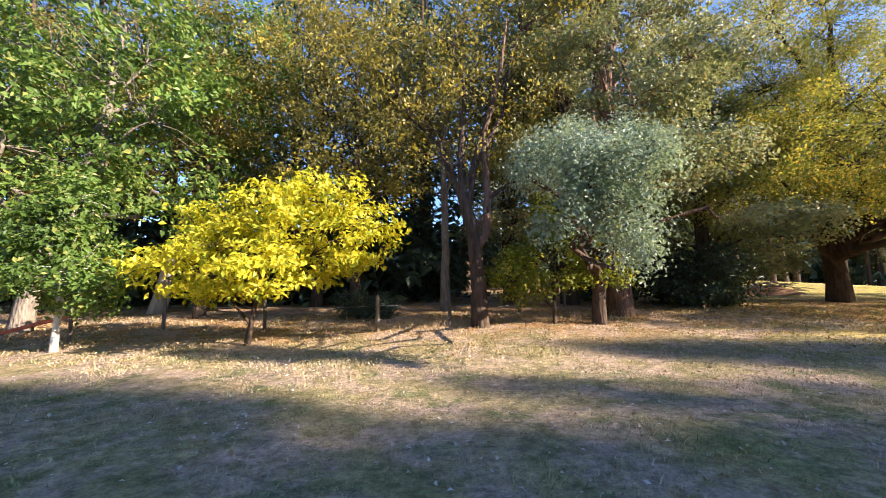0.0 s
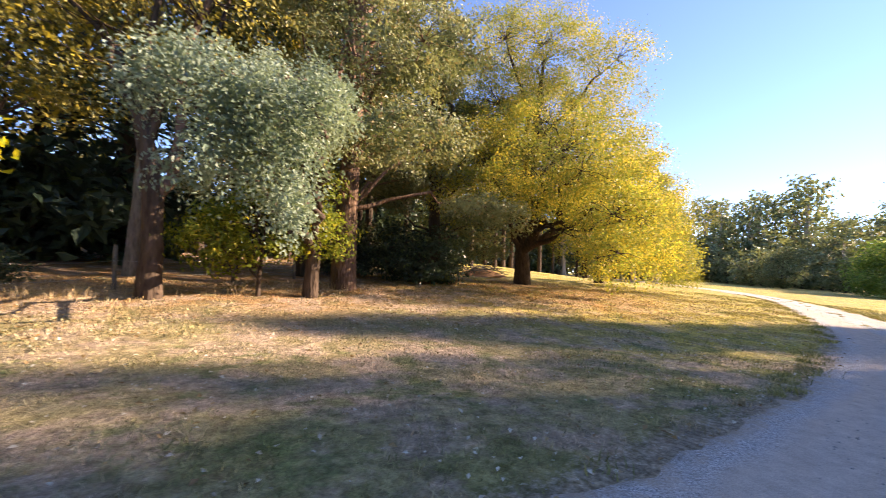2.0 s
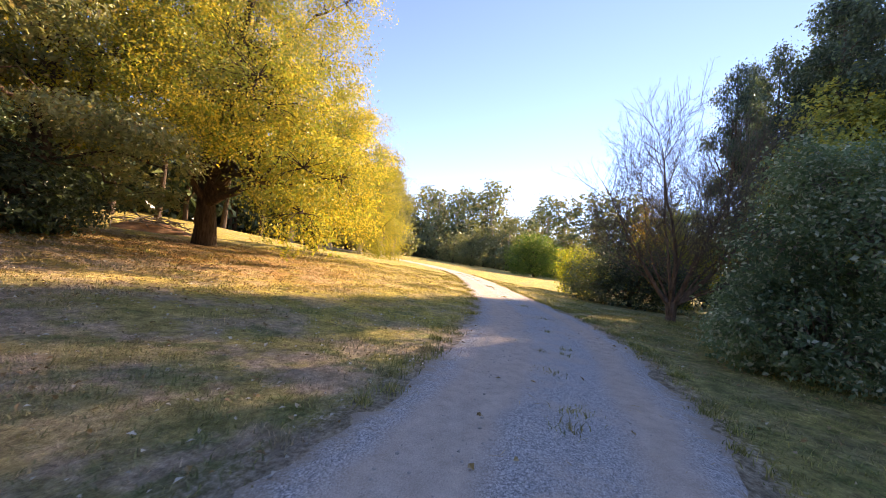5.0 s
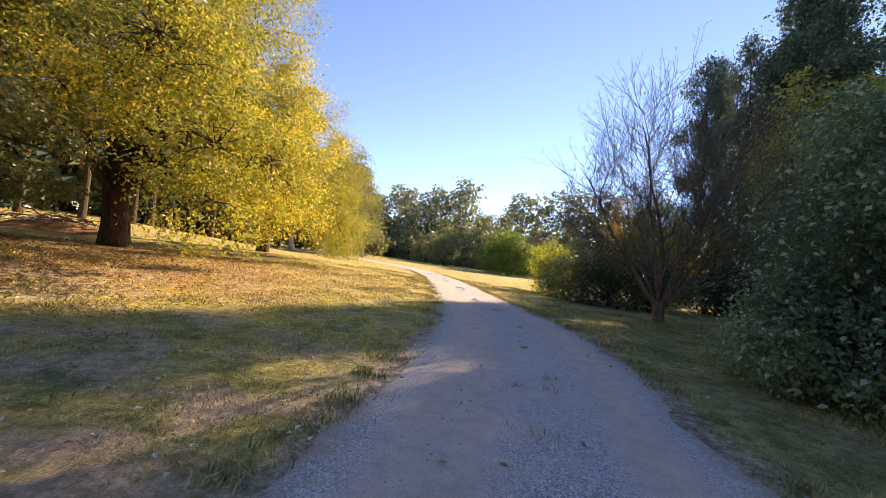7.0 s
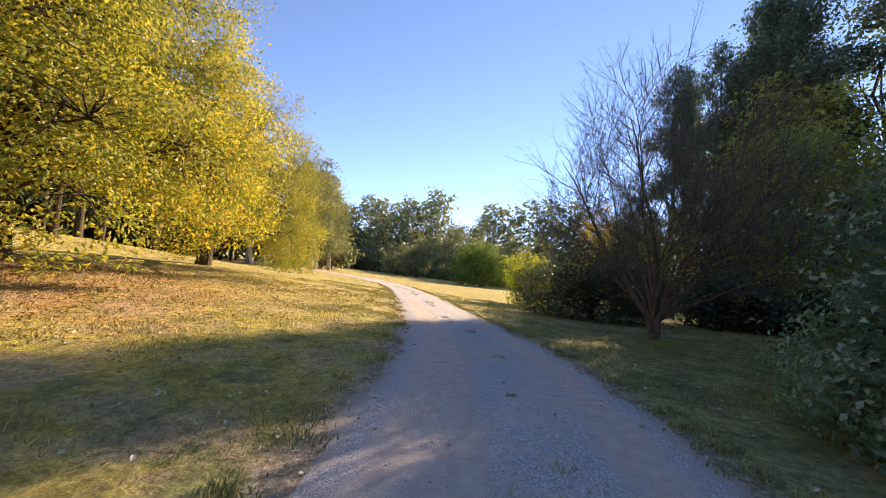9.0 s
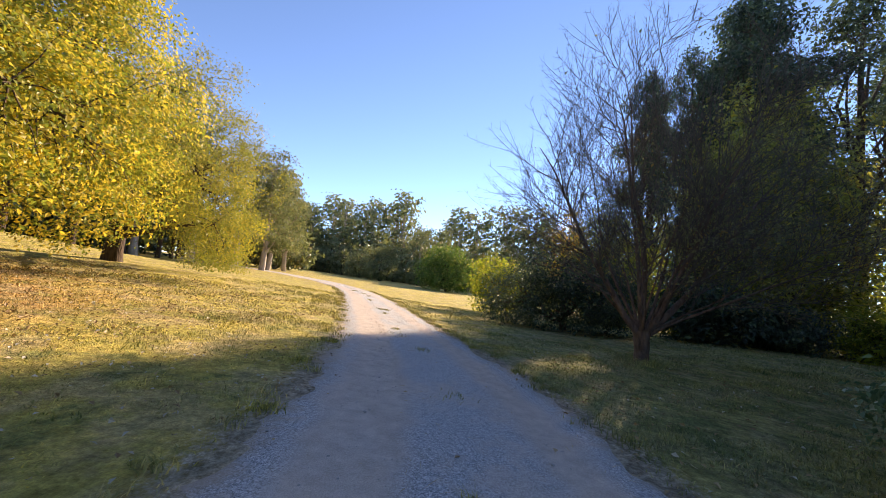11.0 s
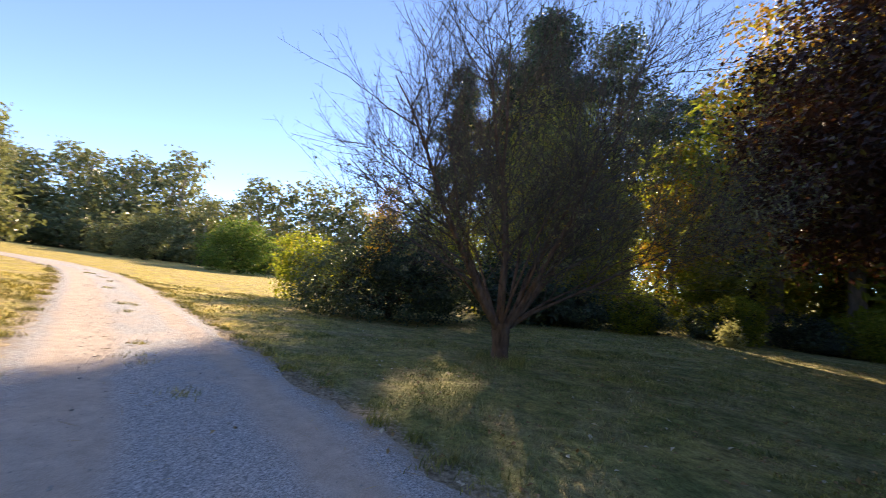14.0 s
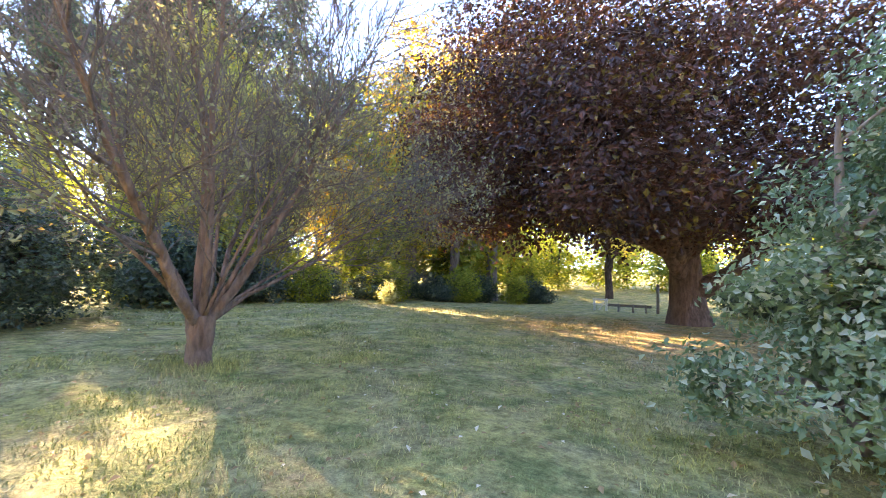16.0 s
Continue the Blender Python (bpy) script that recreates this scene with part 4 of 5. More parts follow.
amber = tree("amber_poplar_tree", "tall tree with amber and yellow-green leaves", "tree", 46.5, -13.2,
             [(0, 0, 0, 0.3), (0, 0, 5, 0.22), (0, 0, 12, 0.06)],
             [(0, 0, 5, 2.6, 2.6, 2.0), (0.5, 0.5, 8, 2.8, 2.8, 2.4), (-0.5, -0.5, 11, 2.2, 2.2, 2.2), (0, 0, 13.5, 1.4, 1.4, 1.6)],
             LEAF_AMBER, BARK_GREY, 260, 24, 0.42, 0.23, 57, twigs=0.2, group="amber trees")
for x, y, a, s in [(40, -22.4, 80, 0.95), (33.2, -23.0, 200, 1.45), (28.2, -27.2, 110, 1.45), (30.6, -25.3, 310, 1.4), (36, -33, 30, 0.9), (47, -1.5, 140, 0.62)]:
    copy_thing(amber, scaled(x, y, a, s))

far_gum = tree("distant_gum_tree", "distant gum tree with a ragged grey-green crown", "tree", 118, 30,
               [(0, 0, 0, 0.34), (0.3, 0.1, 4, 0.28), (0.2, 0.3, 9, 0.2), (0.5, 0.2, 14, 0.06)],
               [(0.6, 0, 7.5, 2.6, 2.6, 1.8), (-1.6, 0.5, 9.5, 2.2, 2.2, 1.8), (1.8, 0.4, 11, 2.2, 2.2, 1.8), (0.2, 0, 14, 2.2, 2.2, 1.8), (-1, -0.5, 12, 1.6, 1.8, 1.5), (2.2, 0, 5.0, 1.8, 1.8, 1.6), (-1, 0, 3.6, 2.2, 2.2, 1.8)],
               LEAF_GUM, BARK_PALE, 85, 14, 0.55, 0.68, 61, droop=0.6, twigs=0.0, group="distant gum trees")
far_bush = tree("distant_bush_tree", "distant rounded grey-green bush tree", "tree", 101, 40,
                [(0, 0, 0, 0.3), (0, 0, 2, 0.25), (0, 0, 6, 0.08)],
                [(0, 0, 4.5, 3.4, 3.4, 3.0), (2, 1, 3.4, 2.8, 2.6, 2.6), (-2, -0.6, 3.2, 2.8, 2.8, 2.6), (0.5, -1.5, 6.2, 2.4, 2.4, 2.0), (-1, 1.4, 2.2, 2.6, 2.4, 1.9)],
                LEAF_GUM, BARK_DARK, 72, 14, 0.6, 0.72, 62, droop=0.4, twigs=0.0, group="distant bush trees")
evergreen = tree("leafy_backlit_tree", "yellow-green tree behind the lawn with light shining through", "tree", 38.5, -10.3,
                 [(0, 0, 0, 0.3), (0, 0, 4, 0.24), (0.1, 0, 11, 0.06)],
                 [(0, 0, 5, 3.2, 3.4, 2.4), (1, 1.6, 7, 2.6, 2.6, 2.4), (-0.8, -1.6, 7, 2.8, 2.8, 2.4), (0, 0, 9.6, 2.8, 3.0, 2.2), (-0.5, 1, 3.2, 2.6, 3, 1.8), (0.3, -0.8, 11.4, 1.8, 1.8, 1.3)],
                 LEAF_BACK, BARK_DARK, 380, 28, 0.42, 0.26, 63, twigs=0.2, group="trees behind the lawn")
woodland = tree("sunlit_woodland_tree", "yellow-green woodland tree lit from behind", "tree", 67, -15,
                [(0, 0, 0, 0.3), (0, 0, 4, 0.24), (0.1, 0, 11, 0.06)],
                [(0, 0, 4.5, 3.4, 3.4, 2.6), (1, 1.6, 7.5, 2.8, 2.8, 2.6), (-0.8, -1.8, 7.5, 3.0, 3.0, 2.6), (0, 0, 10.6, 2.8, 3.0, 2.6), (-0.5, 1, 2.2, 2.8, 3, 1.8)],
                LEAF_LIME, BARK_DARK, 190, 24, 0.46, 0.38, 64, twigs=0.1, group="woodland behind the lawn")
rng = np.random.default_rng(77)
for x, y, s, k in [(60, 35.5, 0.9, 0.9), (52.5, 34.5, 0.95, 0.95), (64.5, 36, 0.85, 0.8), (49, 37, 1.0, 1.0), (71, 42, 1.0, 1.0), (45, 40, 1.1, 1.1)]:
    copy_thing(gum, scaled(x, y, rng.uniform(0, 360), s, k))
for i in range(34):                                     # gums and bushes closing the view beyond the bend
    a = radians(-10 + i * 1.4)
    d = rng.uniform(108, 150)
    s = rng.uniform(0.9, 1.45)
    copy_thing(far_gum if i % 3 != 1 else far_bush, scaled(14 + math.cos(a) * d, 2 + math.sin(a) * d, rng.uniform(0, 360), s * 1.4, s * 1.3))
for i in range(26):
    a = radians(-10 + i * 1.8)
    d = rng.uniform(94, 108)
    copy_thing(far_bush, scaled(14 + math.cos(a) * d, 2 + math.sin(a) * d, rng.uniform(0, 360), rng.uniform(0.7, 1.15)))
for i in range(30):                                     # taller bush trees behind them
    a = radians(-10 + i * 1.75)
    d = rng.uniform(112, 128)
    copy_thing(far_bush, scaled(14 + math.cos(a) * d, 2 + math.sin(a) * d, rng.uniform(0, 360), rng.uniform(1.35, 1.85)))
for i in range(12):                                     # thick bush beyond the gum trees
    a = radians(32 + i * 2.2)
    d = rng.uniform(72, 84)
    copy_thing(far_bush, scaled(8 + math.cos(a) * d, 1 + math.sin(a) * d, rng.uniform(0, 360), rng.uniform(0.9, 1.3)))
for i in range(30):                                     # wooded rise far off
    a = radians(-25 + i * 2.3)
    d = rng.uniform(190, 330)
    copy_thing(far_bush if i % 2 else far_gum, scaled(14 + math.cos(a) * d, 2 + math.sin(a) * d, rng.uniform(0, 360), rng.uniform(1.5, 2.2)))
for i in range(30):                                     # trees all round the park
    a = radians(52 + i * 9.4)
    d = rng.uniform(80, 110)
    copy_thing(far_bush if i % 2 else far_gum, scaled(10 + math.cos(a) * d, math.sin(a) * d, rng.uniform(0, 360), rng.uniform(1.3, 1.9)))
# Pine stand beyond the lawn; the narrowed copies are added to cast shade.
for x, y, s, k in [(57.5, -17.5, 1.0, 1.0), (55, -8.8, 0.6, 1.0), (46, -9.8, 0.5, 0.88), (72, -25, 0.8, 1.0), (60, -11.5, 0.45, 1.1), (62.5, -11.9, 0.75, 1.05), (61, -18, 1.05, 1.05), (50, -31, 0.95, 0.95), (57, -32.5, 1.1, 1.1), (34.5, -33, 0.95, 0.95), (29, -36.5, 1.0, 1.0), (39.5, -31, 0.9, 0.9), (46, -31, 0.9, 0.9), (44.5, -13.6, 1.0, 1.0), (44, -20, 1.0, 1.0), (49, -15.3, 0.9, 1.15), (53, -16.2, 0.85, 1.15),
                   (66, -21, 1.1, 1.1)]:
    copy_thing(dark_pine, scaled(x, y, rng.uniform(0, 360), s, k))
# Extra thin far pine, added only to shade the north lawn.
copy_thing(dark_pine, scaled(73, -14.8, 75, 0.5, 1.27))
# The copy at (43.5, -3.95) is added to block sun from the lawn.
for x, y, s in [(38.6, -12.9, 0.95), (34.0, -22.2, 0.85), (43.5, -3.95, 0.68), (29.5, -29.5, 0.8), (46.5, -14.2, 1.3), (42.5, -13.8, 1.4)]:
    copy_thing(evergreen, scaled(x, y, rng.uniform(0, 360), s))
for x, y, s in [(64, -26, 1.2), (42, -26, 1.2), (35, -30.5, 1.05), (50.5, -7.0, 0.7), (56, -2.2, 0.55), (29, -35, 0.9), (58, -34, 1.2), (48, -38, 1.2), (37.5, -25.6, 1.4), (32.5, -27, 1.4)]:
    copy_thing(woodland, scaled(x, y, rng.uniform(0, 360), s))
for x, y, a, s in [(39.8, 3.6, 0, 0.75), (33.8, -13.6, 40, 0.5), (32.3, -18.6, 140, 0.5), (28.6, -22.3, 260, 0.45), (25.6, -25.0, 15, 0.42)]:
    copy_thing(hedge_lime, scaled(x, y, a, s))
for x, y, s in [(3, -42, 1.0), (-3, -34, 1.1), (10, -52, 1.1), (19, -58, 1.2), (28, -54, 1.2), (36, -50, 1.2), (-8, -44, 1.2), (5, -30, 0.8)]:
    copy_thing(woodland, scaled(x, y, rng.uniform(0, 360), s))
for x, y, a, s in [(25, -39, 40, 1.1), (20.5, -43, 140, 1.2), (14, -42, 260, 1.15), (8.5, -37, 15, 1.1), (29.5, -38, 80, 1.1)]:
    copy_thing(hedge_lime, scaled(x, y, a, s))
for i in range(38):                                     # plantation behind the fence
    x = -44 + (i % 16) * 3.6 + rng.uniform(-1.2, 1.2)
    y = 21.5 + (i // 16) * 5.0 + rng.uniform(-1.5, 1.5) + max(0, x - 4) * 0.5
    copy_thing(forest, scaled(x, y, rng.uniform(0, 360), rng.uniform(0.8, 1.1)))
thicket = tree("thicket_shrub", "dark thicket added to close and darken the wood", "shrub", -55, 33, [(0, 0, 0, 0.1), (0, 0, 1.5, 0.08), (0, 0, 3.5, 0.03)],
               [(0, 0, 2, 2.6, 2.4, 2.0), (1.2, 0, 1.4, 2.2, 2.2, 1.4), (-1.3, 0.4, 1.5, 2.2, 2.2, 1.5), (0, 0, 3.4, 1.8, 1.8, 1.4)], LEAF_DARK, BARK_DARK, 70, 16, 0.45, 0.52, 66, twigs=0.0, group="thicket")
for i in range(24):                                     # the wood goes on behind the elms
    x = 10 + (i % 14) * 3.4 + rng.uniform(-1.2, 1.2)
    copy_thing(forest, scaled(x, 31 + (i // 14) * 5.5 + max(0, x - 20) * 0.35 + rng.uniform(-1.5, 1.5), rng.uniform(0, 360), rng.uniform(0.7, 0.95)))
for i in range(16):
    x = 8 + i * 2.9
    copy_thing(thicket, scaled(x, 38 + max(0, x - 20) * 0.4 + rng.uniform(-3, 3), rng.uniform(0, 360), rng.uniform(1.4, 1.9)))
# Thicket row added where the wood is only deep shade, to darken it.
for i in range(12):
    x = -27 + i * 2.4
    copy_thing(thicket, scaled(x, 21 + rng.uniform(-1.2, 1.5), rng.uniform(0, 360), rng.uniform(1.0, 1.35)))
for i in range(26):                                     # more thickets, added as dark understorey to close the plantation
    x = -52 + i * 2.9
    copy_thing(thicket, scaled(x, 31 + rng.uniform(-3, 4) + max(0, x - 4) * 0.55, rng.uniform(0, 360), rng.uniform(0.9, 1.3)))
for x, y, s in [(-18, 18, 0.9), (-9.5, 15.5, 0.8), (-3.4, 15.2, 0.78), (3.0, 18.5, 0.95), (-24, 15, 1.0), (9.5, 23, 1.0), (20, 34, 0.9), (29, 37, 0.8), (38, 42, 0.9)]:
    copy_thing(olive_tree, scaled(x, y, rng.uniform(0, 360), s))
for x, y, s in [(-20, -14, 1.0), (-30, -4, 1.1), (-12, -22, 1.0), (-2, -26, 1.1), (-32, 8, 1.0)]:   # trees behind the starting point
    copy_thing(far_bush, scaled(x, y, rng.uniform(0, 360), s * 1.6))


# ---- fences, posts, rails ----
def rounded_post(height, radius, seed):
    """A hewn round post with a worn, slanting top."""
    r = np.random.default_rng(seed)
    tb = Tubes()
    z = np.array([-0.25, 0.0, height * 0.5, height - 0.03, height, height + 0.005])
    pts = np.stack([r.normal(0, 0.008, 6), r.normal(0, 0.008, 6), z], 1)
    tb.add(pts, radius * np.array([1.05, 1.05, 1.0, 0.97, 0.8, 0.05]), 9)
    return tb


def wire_fence():
    """A run of old posts with two sagging wires along the edge of the plantation."""
    line = [(-15.5, 13.6), (-12.2, 13.1), (-8.8, 12.6), (-5.4, 12.1), (-1.95, 11.75), (0.2, 13.6), (3.0, 15.9), (5.2, 17.2)]
    root = tagged(new("wire_fence"), "old wire fence on weathered posts at the wood's edge", "fence")
    for i, (x, y) in enumerate(line):
        ob = part("post", rounded_post(0.95 + 0.1 * (i % 3), 0.055, i).mesh("post", WEATHERED), root)
        ob.location, ob.rotation_euler = (x, y, gz(x, y)), (0.03 * (i % 3 - 1), 0.04 * (i % 2), 0.5 * i)
    for h in (0.35, 0.75):
        for (xa, ya), (xb, yb) in zip(line[:-1], line[1:]):
            tb, u = Tubes(), np.linspace(0, 1, 7)
            x, y = xa + (xb - xa) * u, ya + (yb - ya) * u
            za, zb = gz(xa, ya) + h, gz(xb, yb) + h
            tb.add(np.stack([x, y, za + (zb - za) * u - 0.06 * np.sin(np.pi * u)], 1), np.full(7, 0.004), 4)
            part("wire", tb.mesh("wire", WIRE), root)


def plank(a, b, w, h, mat, name, parent):
    """A bevelled bar between two places."""
    a, b = Vector(a), Vector(b)
    bm = bmesh.new()
    bmesh.ops.create_cube(bm, size=1.0)
    bmesh.ops.scale(bm, vec=((b - a).length, w, h), verts=bm.verts)
    bmesh.ops.bevel(bm, geom=bm.edges[:], offset=min(w, h) * 0.18, segments=2, affect="EDGES")
    me = bpy.data.meshes.new(name)
    bm.to_mesh(me)
    bm.free()
    me.materials.append(mat)
    ob = part(name, me, parent)
    ob.matrix_basis = Matrix.Translation((a + b) / 2) @ (b - a).to_track_quat("X", "Z").to_matrix().to_4x4()
    return ob


def red_gate():
    root = tagged(new("red_boom_rail"), "faded red barrier rail slanting beside a tree", "barrier")
    plank((-12.3, 10.6, gz(-12.3, 10.6) + 0.12), (-9.75, 10.4, gz(-9.75, 10.4) + 0.72), 0.07, 0.09, RED, "rail", root)
    for x, y, h in ((-12.3, 10.68, 0.3), (-9.75, 10.48, 0.75)):
        ob = part("post", rounded_post(h, 0.045, 8).mesh("post", WEATHERED), root)
        ob.location = (x, y, gz(x, y))


def low_rail():
    """A low pale timber rail with braced ends at the far side of the lawn."""
    root = tagged(new("low_timber_rail"), "low pale timber rail with short posts by the beech", "fence")
    xs = [20.3, 19.6, 18.9, 18.1, 17.4]
    for i, x in enumerate(xs):
        y = -24.0
        ob = part("post", rounded_post(0.75 if i < 2 else 0.5, 0.06, 30 + i).mesh("post", WHITE if i < 2 else WEATHERED), root)
        ob.location = (x, y, gz(x, y))
    for a, b, h in ((0, 1, 0.7), (0, 1, 0.4)):
        plank((xs[a] + 0.1, -23.92, gz(20, -24) + h), (xs[b] - 0.1, -23.92, gz(19, -24) + h), 0.04, 0.09, WHITE, "rail", root)
    plank((20.0, -23.88, gz(20, -24) + 0.05), (19.62, -23.88, gz(19, -24) + 0.72), 0.04, 0.06, WHITE, "brace", root)
    plank((xs[1], -24.1, gz(19, -24) + 0.38), (xs[4] - 0.3, -24.1, gz(17, -24) + 0.38), 0.12, 0.16, WEATHERED, "beam", root)
    tall = tagged(new("tall_post"), "tall weathered post beside the low rail", "post")
    tall.location = (16.75, -24.4, gz(16.75, -24.4))
    part("shaft", rounded_post(1.75, 0.09, 44).mesh("shaft", WEATHERED), tall)


def brush_pile():
    """A heap of raked branches over reddish litter."""
    r = np.random.default_rng(71)
    x0, y0 = 18.0, 22.3
    root = tagged(new("brush_pile"), "heap of cut branches and reddish raked litter behind the elm", "brush pile")
    root.location = (x0, y0, gz(x0, y0))
    n, k = 28, 9
    a = np.linspace(0, 2 * np.pi, n, endpoint=False)
    v = []
    for q in range(k):
        s = 1 - q / (k - 0.6)
        rough = 1 + r.normal(0, 0.08, n)
        v.append(np.stack([2.1 * s * rough * np.cos(a), 1.2 * s * rough * np.sin(a), np.full(n, 0.55 * (1 - s * s)) - 0.08 + r.normal(0, 0.04, n)], 1))
    i, j = np.meshgrid(np.arange(k - 1), np.arange(n), indexing="ij")
    j2 = (j + 1) % n
    quads = np.stack([i * n + j, i * n + j2, (i + 1) * n + j2, (i + 1) * n + j], -1).reshape(-1, 4)
    part("litter_mound", mesh_of("litter_mound", np.concatenate(v), quads, LITTER, smooth_faces=True), root)
    for _ in range(46):
        c = np.array([r.normal(0, 0.9), r.normal(0, 0.5), 0])
        c[2] = 0.42 * max(0, 1 - (c[0] / 2.1) ** 2 - (c[1] / 1.2) ** 2) + r.uniform(0.02, 0.2)
        h = r.uniform(0, 6.283)
        d = np.array([math.cos(h), math.sin(h), r.normal(0, 0.16)]) * r.uniform(0.5, 1.1)
        tb, w = Tubes(), r.uniform(0.012, 0.04)
        tb.add(curve_between(c - d, c + d, r, 6, 0.03, 0.04), np.linspace(w, w * 0.35, 6), 6)
        part("branch", tb.mesh("branch", BARK_GREY), root)


brush_pile()
wire_fence()
red_gate()
low_rail()
field_tree = tree("lone_field_tree", "slim dark tree at the edge of a sunny field", "tree", 19.9, -33.5,
                  [(0, 0, 0, 0.3), (0.1, 0, 3, 0.25), (0.2, 0, 7, 0.1)], [(0, 0, 6, 3, 3, 1.8), (1, 0.5, 8, 2.6, 2.6, 2), (-1.8, 0, 5, 1.8, 1.8, 1.0)],
                  LEAF_OLIVE, BARK_DARK, 180, 22, 0.45, 0.25, 65)


# ---- turf, weeds, stones and fallen leaves ----
def patchy(p, scale, seed):
    return np.array([noise.noise((x * scale, y * scale, seed)) for x, y in p])


def blades(name, label, p, height, width, mat, rng, lean=0.5):
    """Bent, pointed blades of grass standing at the places."""
    n = len(p)
    a = rng.uniform(0, 6.283, n)
    side = np.stack([np.cos(a), np.sin(a), np.zeros(n)], 1) * (width * rng.uniform(0.6, 1.3, n))[:, None]
    tilt = rng.normal(0, lean, (n, 2))
    h = height * rng.uniform(0.5, 1.3, n)
    foot = np.stack([p[:, 0], p[:, 1], ground_z(p[:, 0], p[:, 1]) - 0.004], 1)
    tip = foot + np.stack([tilt[:, 0] * h, tilt[:, 1] * h, h], 1)
    mid = foot + np.stack([tilt[:, 0] * h * 0.3, tilt[:, 1] * h * 0.3, h * 0.6], 1)
    v = np.stack([foot - side, foot + side, mid + side * 0.6, tip, mid - side * 0.6], 1).reshape(-1, 3)
    i = np.arange(n)[:, None] * 5
    tagged(new(name, mesh_of(name, v, i + np.array([[0, 1, 2, 4]]), mat, i + np.array([[4, 2, 3]]))), label, "grass", kind="stuff")


def scatter(rng, n, x0, x1, y0, y1):
    return np.stack([rng.uniform(x0, x1, n), rng.uniform(y0, y1, n)], 1)


rng = np.random.default_rng(91)
p = np.concatenate([scatter(rng, 130000, -7, 24, -4, 9), scatter(rng, 36000, 14, 27, -8, 3), scatter(rng, 36000, -16, 34, 8, 16), scatter(rng, 24000, 18, 36, -18, -3), scatter(rng, 16000, 22, 40, 2, 12)])
f = from_drive(p)
n1 = patchy(p, 0.7, 3.0) + 0.6 * patchy(p, 2.4, 7.0)
keep = (f > 1.0 + 0.25 * rng.random(len(p)) - 0.12 * n1) & (n1 > -0.35 + 0.3 * rng.random(len(p)))
p = p[keep]
hmul = np.clip(0.75 + 0.9 * n1[keep], 0.4, 1.6)
far = np.clip(np.hypot(p[:, 0] - np.clip(p[:, 0], 0, 18), p[:, 1] - 1.5) / 5, 1, 2.6)
blades("grass", "short patchy lawn grass, green and straw-coloured", p, 0.06 * hmul * far ** 0.4, 0.0055 * far, BLADES, rng, 0.7)

ring = rng.uniform(0, 6.283, 900)
dist = 0.2 + np.abs(rng.normal(0, 0.28, 900))
p = np.stack([24.45 + np.cos(ring) * dist, -1.3 + np.sin(ring) * dist], 1)
blades("grass_ring", "longer green grass round the foot of a tree", p, np.full(900, 0.17), np.full(900, 0.007), BLADES, rng, 0.4)

# dead stalks and seed heads at the wood's edge
DEAD = leaf_material("dead_grass_stalks", (0.34, 0.24, 0.13), (0.58, 0.45, 0.27), None, 0, 0.25)
stalks = []
for k in range(55):
    u = rng.random()
    c = (-7 + 13.5 * u, 11.9 + 1.2 * abs(u - 0.35) * 3 + rng.normal(0, 0.45))
    stalks.append(np.array(c) + rng.normal(0, 0.3, (int(rng.integers(10, 32)), 2)))
p = np.concatenate(stalks)
blades("dry_stalks", "tall dead straw-coloured grass stalks at the wood's edge", p, np.full(len(p), 0.34) * rng.uniform(0.5, 1.3, len(p)), np.full(len(p), 0.005), DEAD, rng, 0.4)

# tufts along the drive's edges and on its crown
tufts = []
for k in range(560):
    i = int(rng.integers(60, len(U) - 60))
    side = rng.choice((-1, 1))
    share = side * rng.uniform(0.98, 1.22) if rng.random() < 0.9 else rng.uniform(-0.15, 0.15)
    c = LINE[i, :2] + NORM[i] * LINE[i, 2] * share
    if -6 < c[0] < 45:
        tufts.append(c + rng.normal(0, rng.uniform(0.04, 0.14), (int(rng.integers(25, 80)), 2)))
p = np.concatenate(tufts)
blades("grass_tufts", "coarse green grass tufts along the drive's edges", p, np.full(len(p), 0.1), np.full(len(p), 0.0065), BLADES, rng, 0.6)


def flat_leaves(name, label, p, size, mat, rng):
    z = ground_z(p[:, 0], p[:, 1]) + rng.uniform(0.015, 0.05, len(p))
    q = np.column_stack([p, z])
    faces = np.tile([0, 0, 1.0], (len(p), 1))
    tagged(new(name, leaf_mesh(name, q, size, size * 0.65, mat, rng, 0.0, None, 0.2, faces)), label, "leaves", kind="stuff")


p = np.concatenate([scatter(rng, 2600, -8, 24, -6, 9), scatter(rng, 9000, 6, 26, 8, 19), scatter(rng, 5000, -14, 8, 8, 16), scatter(rng, 2500, 14, 34, -16, 2)])
p = p[(from_drive(p) > 0.9) | (rng.random(len(p)) < 0.12)]
flat_leaves("fallen_leaves", "dry fallen leaves strewn over lawn and drive", p, 0.065, FALLEN, rng)


p = scatter(rng, 1500, -8, 20, 2, 8.5)
p = p[from_drive(p) > 0.95]
flat_leaves("pale_leaves", "bleached pale leaf scraps on the lawn", p, 0.05, PALE_SCRAP, rng)


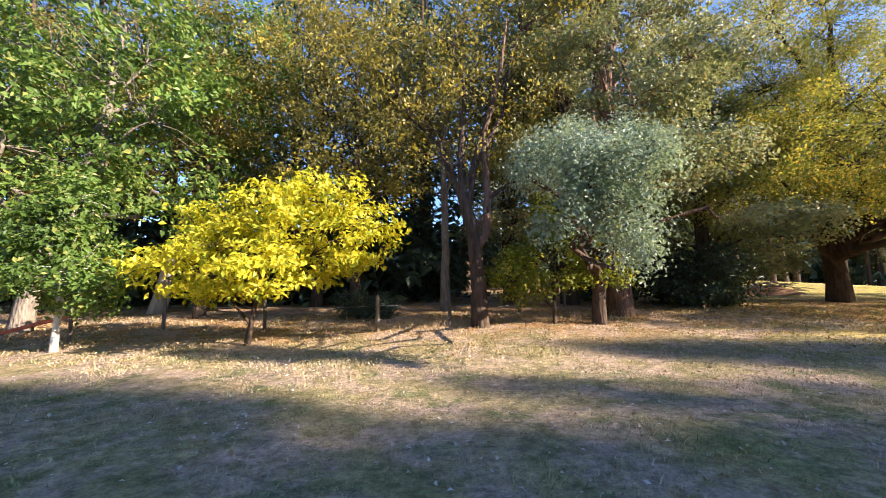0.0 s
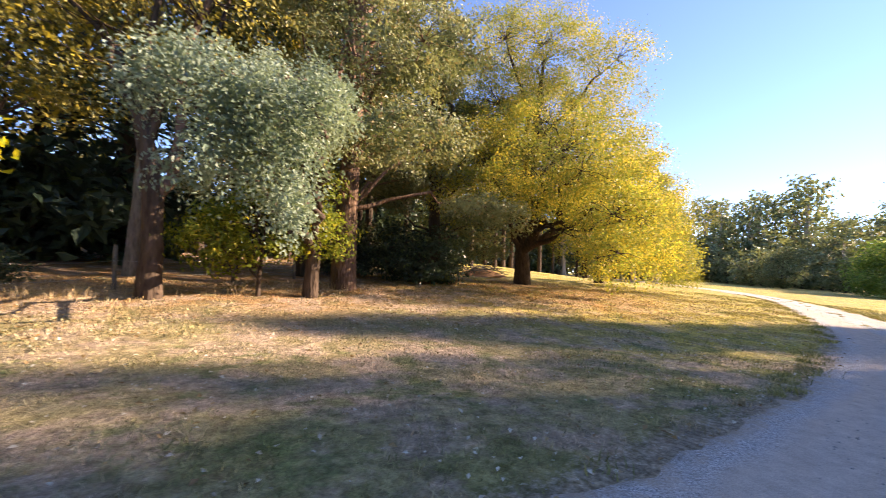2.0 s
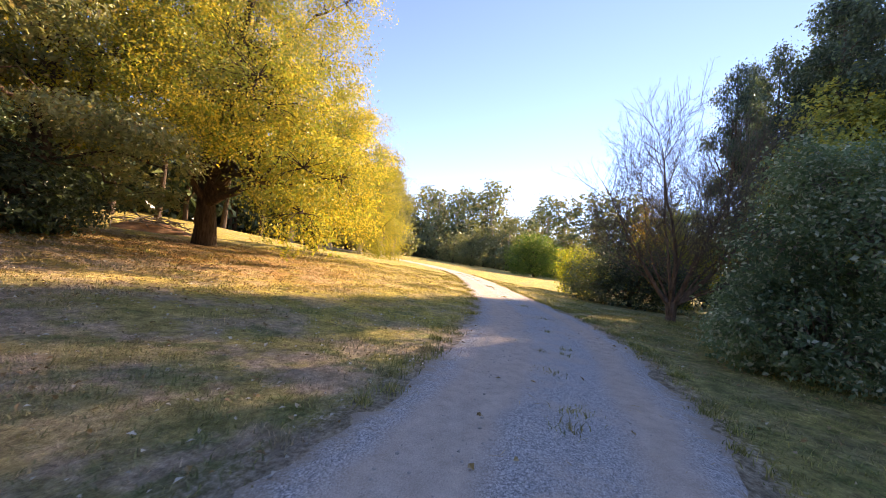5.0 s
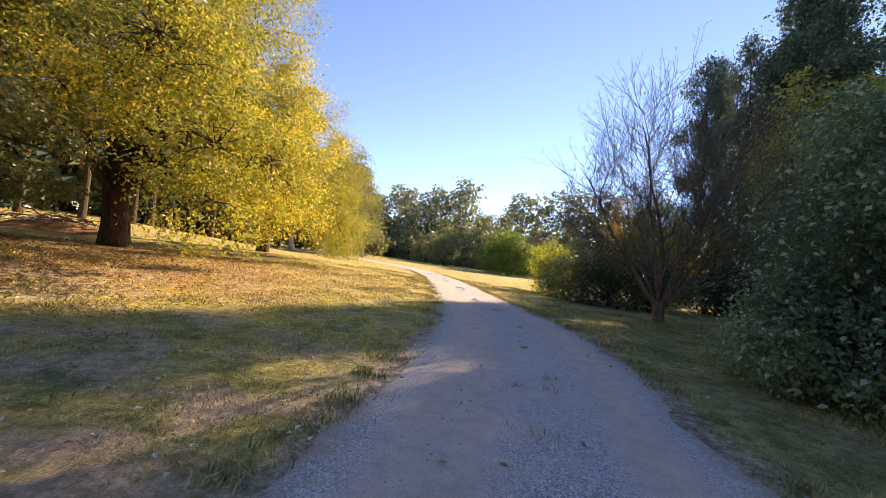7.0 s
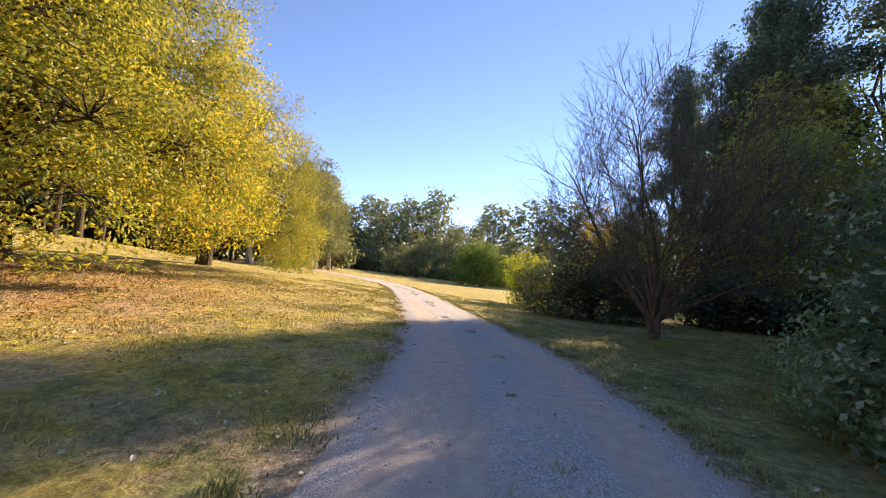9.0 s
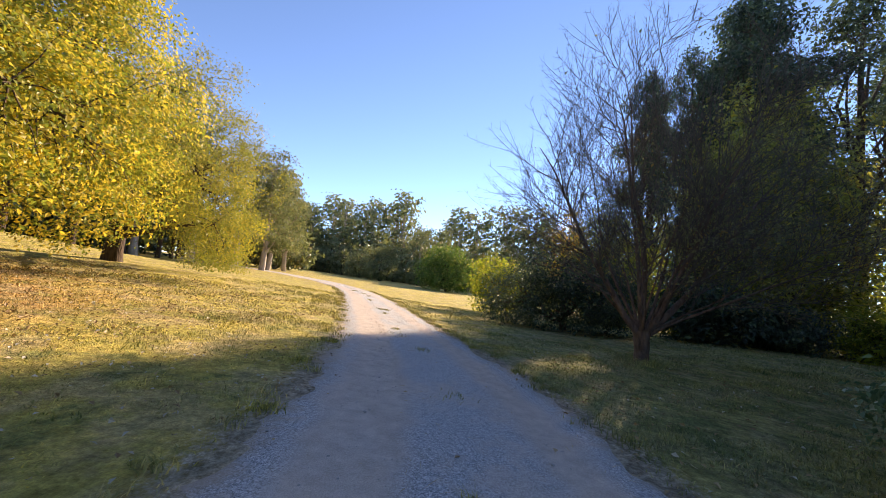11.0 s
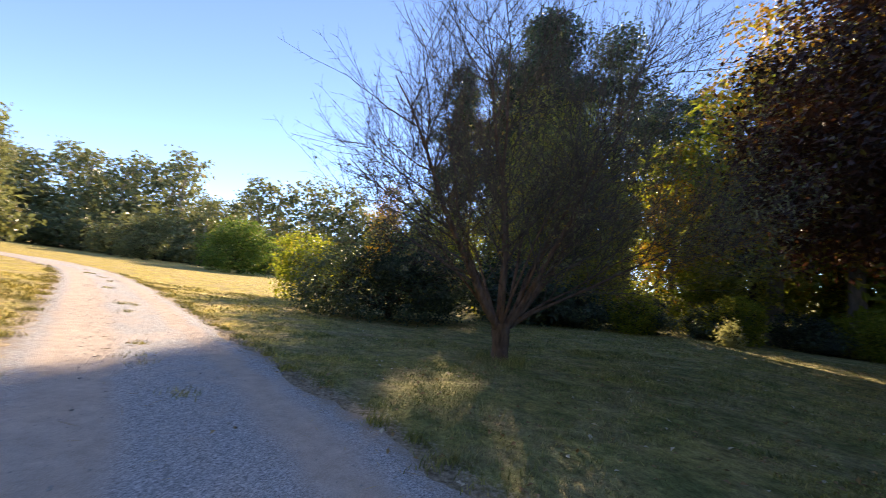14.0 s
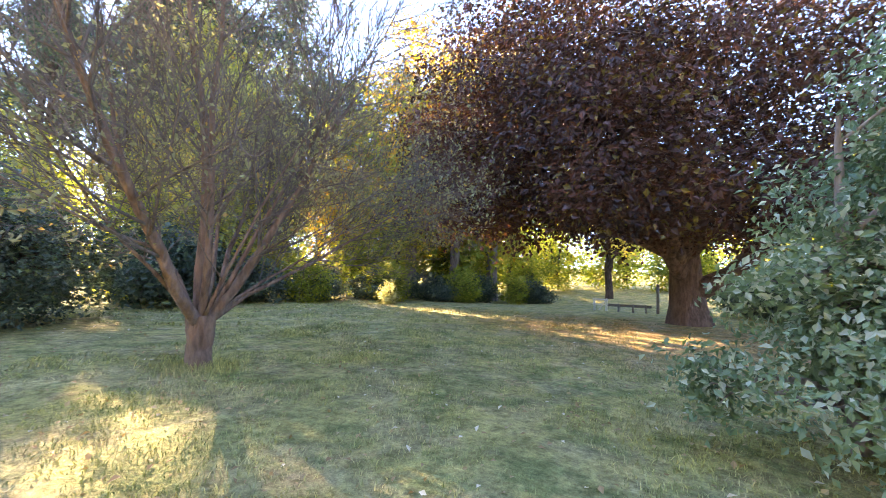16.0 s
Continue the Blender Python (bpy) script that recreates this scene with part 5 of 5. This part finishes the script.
def lying_straw(count):
    """Straw and thin twigs lying on the drive's crown and its south margin."""
    u = rng.uniform(62, 96, count)
    a = np.where(rng.random(count) < 0.7, rng.normal(-0.82, 0.17, count), rng.normal(0.12, 0.12, count))
    c = np.stack([np.interp(u, U, LINE[:, k]) for k in range(3)], 1)
    nr = np.stack([np.interp(u, U, NORM[:, k]) for k in range(2)], 1)
    xy = c[:, :2] + nr * (a * c[:, 2])[:, None]
    z = ground_z(xy[:, 0], xy[:, 1]) + 0.034 - 0.03 * np.clip(np.abs(a) - 0.72, 0, 1)
    faces = np.tile([0, 0, 1.0], (count, 1))
    straw = leaf_mesh("straw", np.column_stack([xy, z]), 0.15, 0.007, DEAD, rng, 0.0, None, 0.02, faces * 3)
    tagged(new("straw", straw), "pale straw and thin twigs lying on the drive", "straw", kind="stuff")


lying_straw(650)


def loose_stones(count):
    """Loose angular chips of stone lying on the drive."""
    base = bmesh.new()
    bmesh.ops.create_icosphere(base, subdivisions=1, radius=1.0)
    bv = np.array([v.co[:] for v in base.verts])
    bf = np.array([[v.index for v in f.verts] for f in base.faces])
    base.free()
    u = rng.uniform(52, 105, count)
    a = np.clip(rng.normal(0.1, 0.5, count), -1.05, 1.05)
    c = np.stack([np.interp(u, U, LINE[:, k]) for k in range(3)], 1)
    nr = np.stack([np.interp(u, U, NORM[:, k]) for k in range(2)], 1)
    xy = c[:, :2] + nr * (a * c[:, 2])[:, None]
    r = 0.006 + 0.012 * rng.random(count) ** 3
    z = ground_z(xy[:, 0], xy[:, 1]) + 0.024 - 0.03 * np.clip(np.abs(a) - 0.72, 0, 1)
    v = bv[None] * rng.uniform(0.6, 1.3, (count, len(bv), 1)) * r[:, None, None] * np.array([1.2, 1.0, 0.7]) + np.column_stack([xy, z])[:, None]
    f = bf[None] + (np.arange(count) * len(bv))[:, None, None]
    tagged(new("loose_stones", mesh_of("loose_stones", v.reshape(-1, 3), None, STONE, f.reshape(-1, 3))), "loose grey stone chips on the drive", "gravel", kind="stuff")


loose_stones(3500)
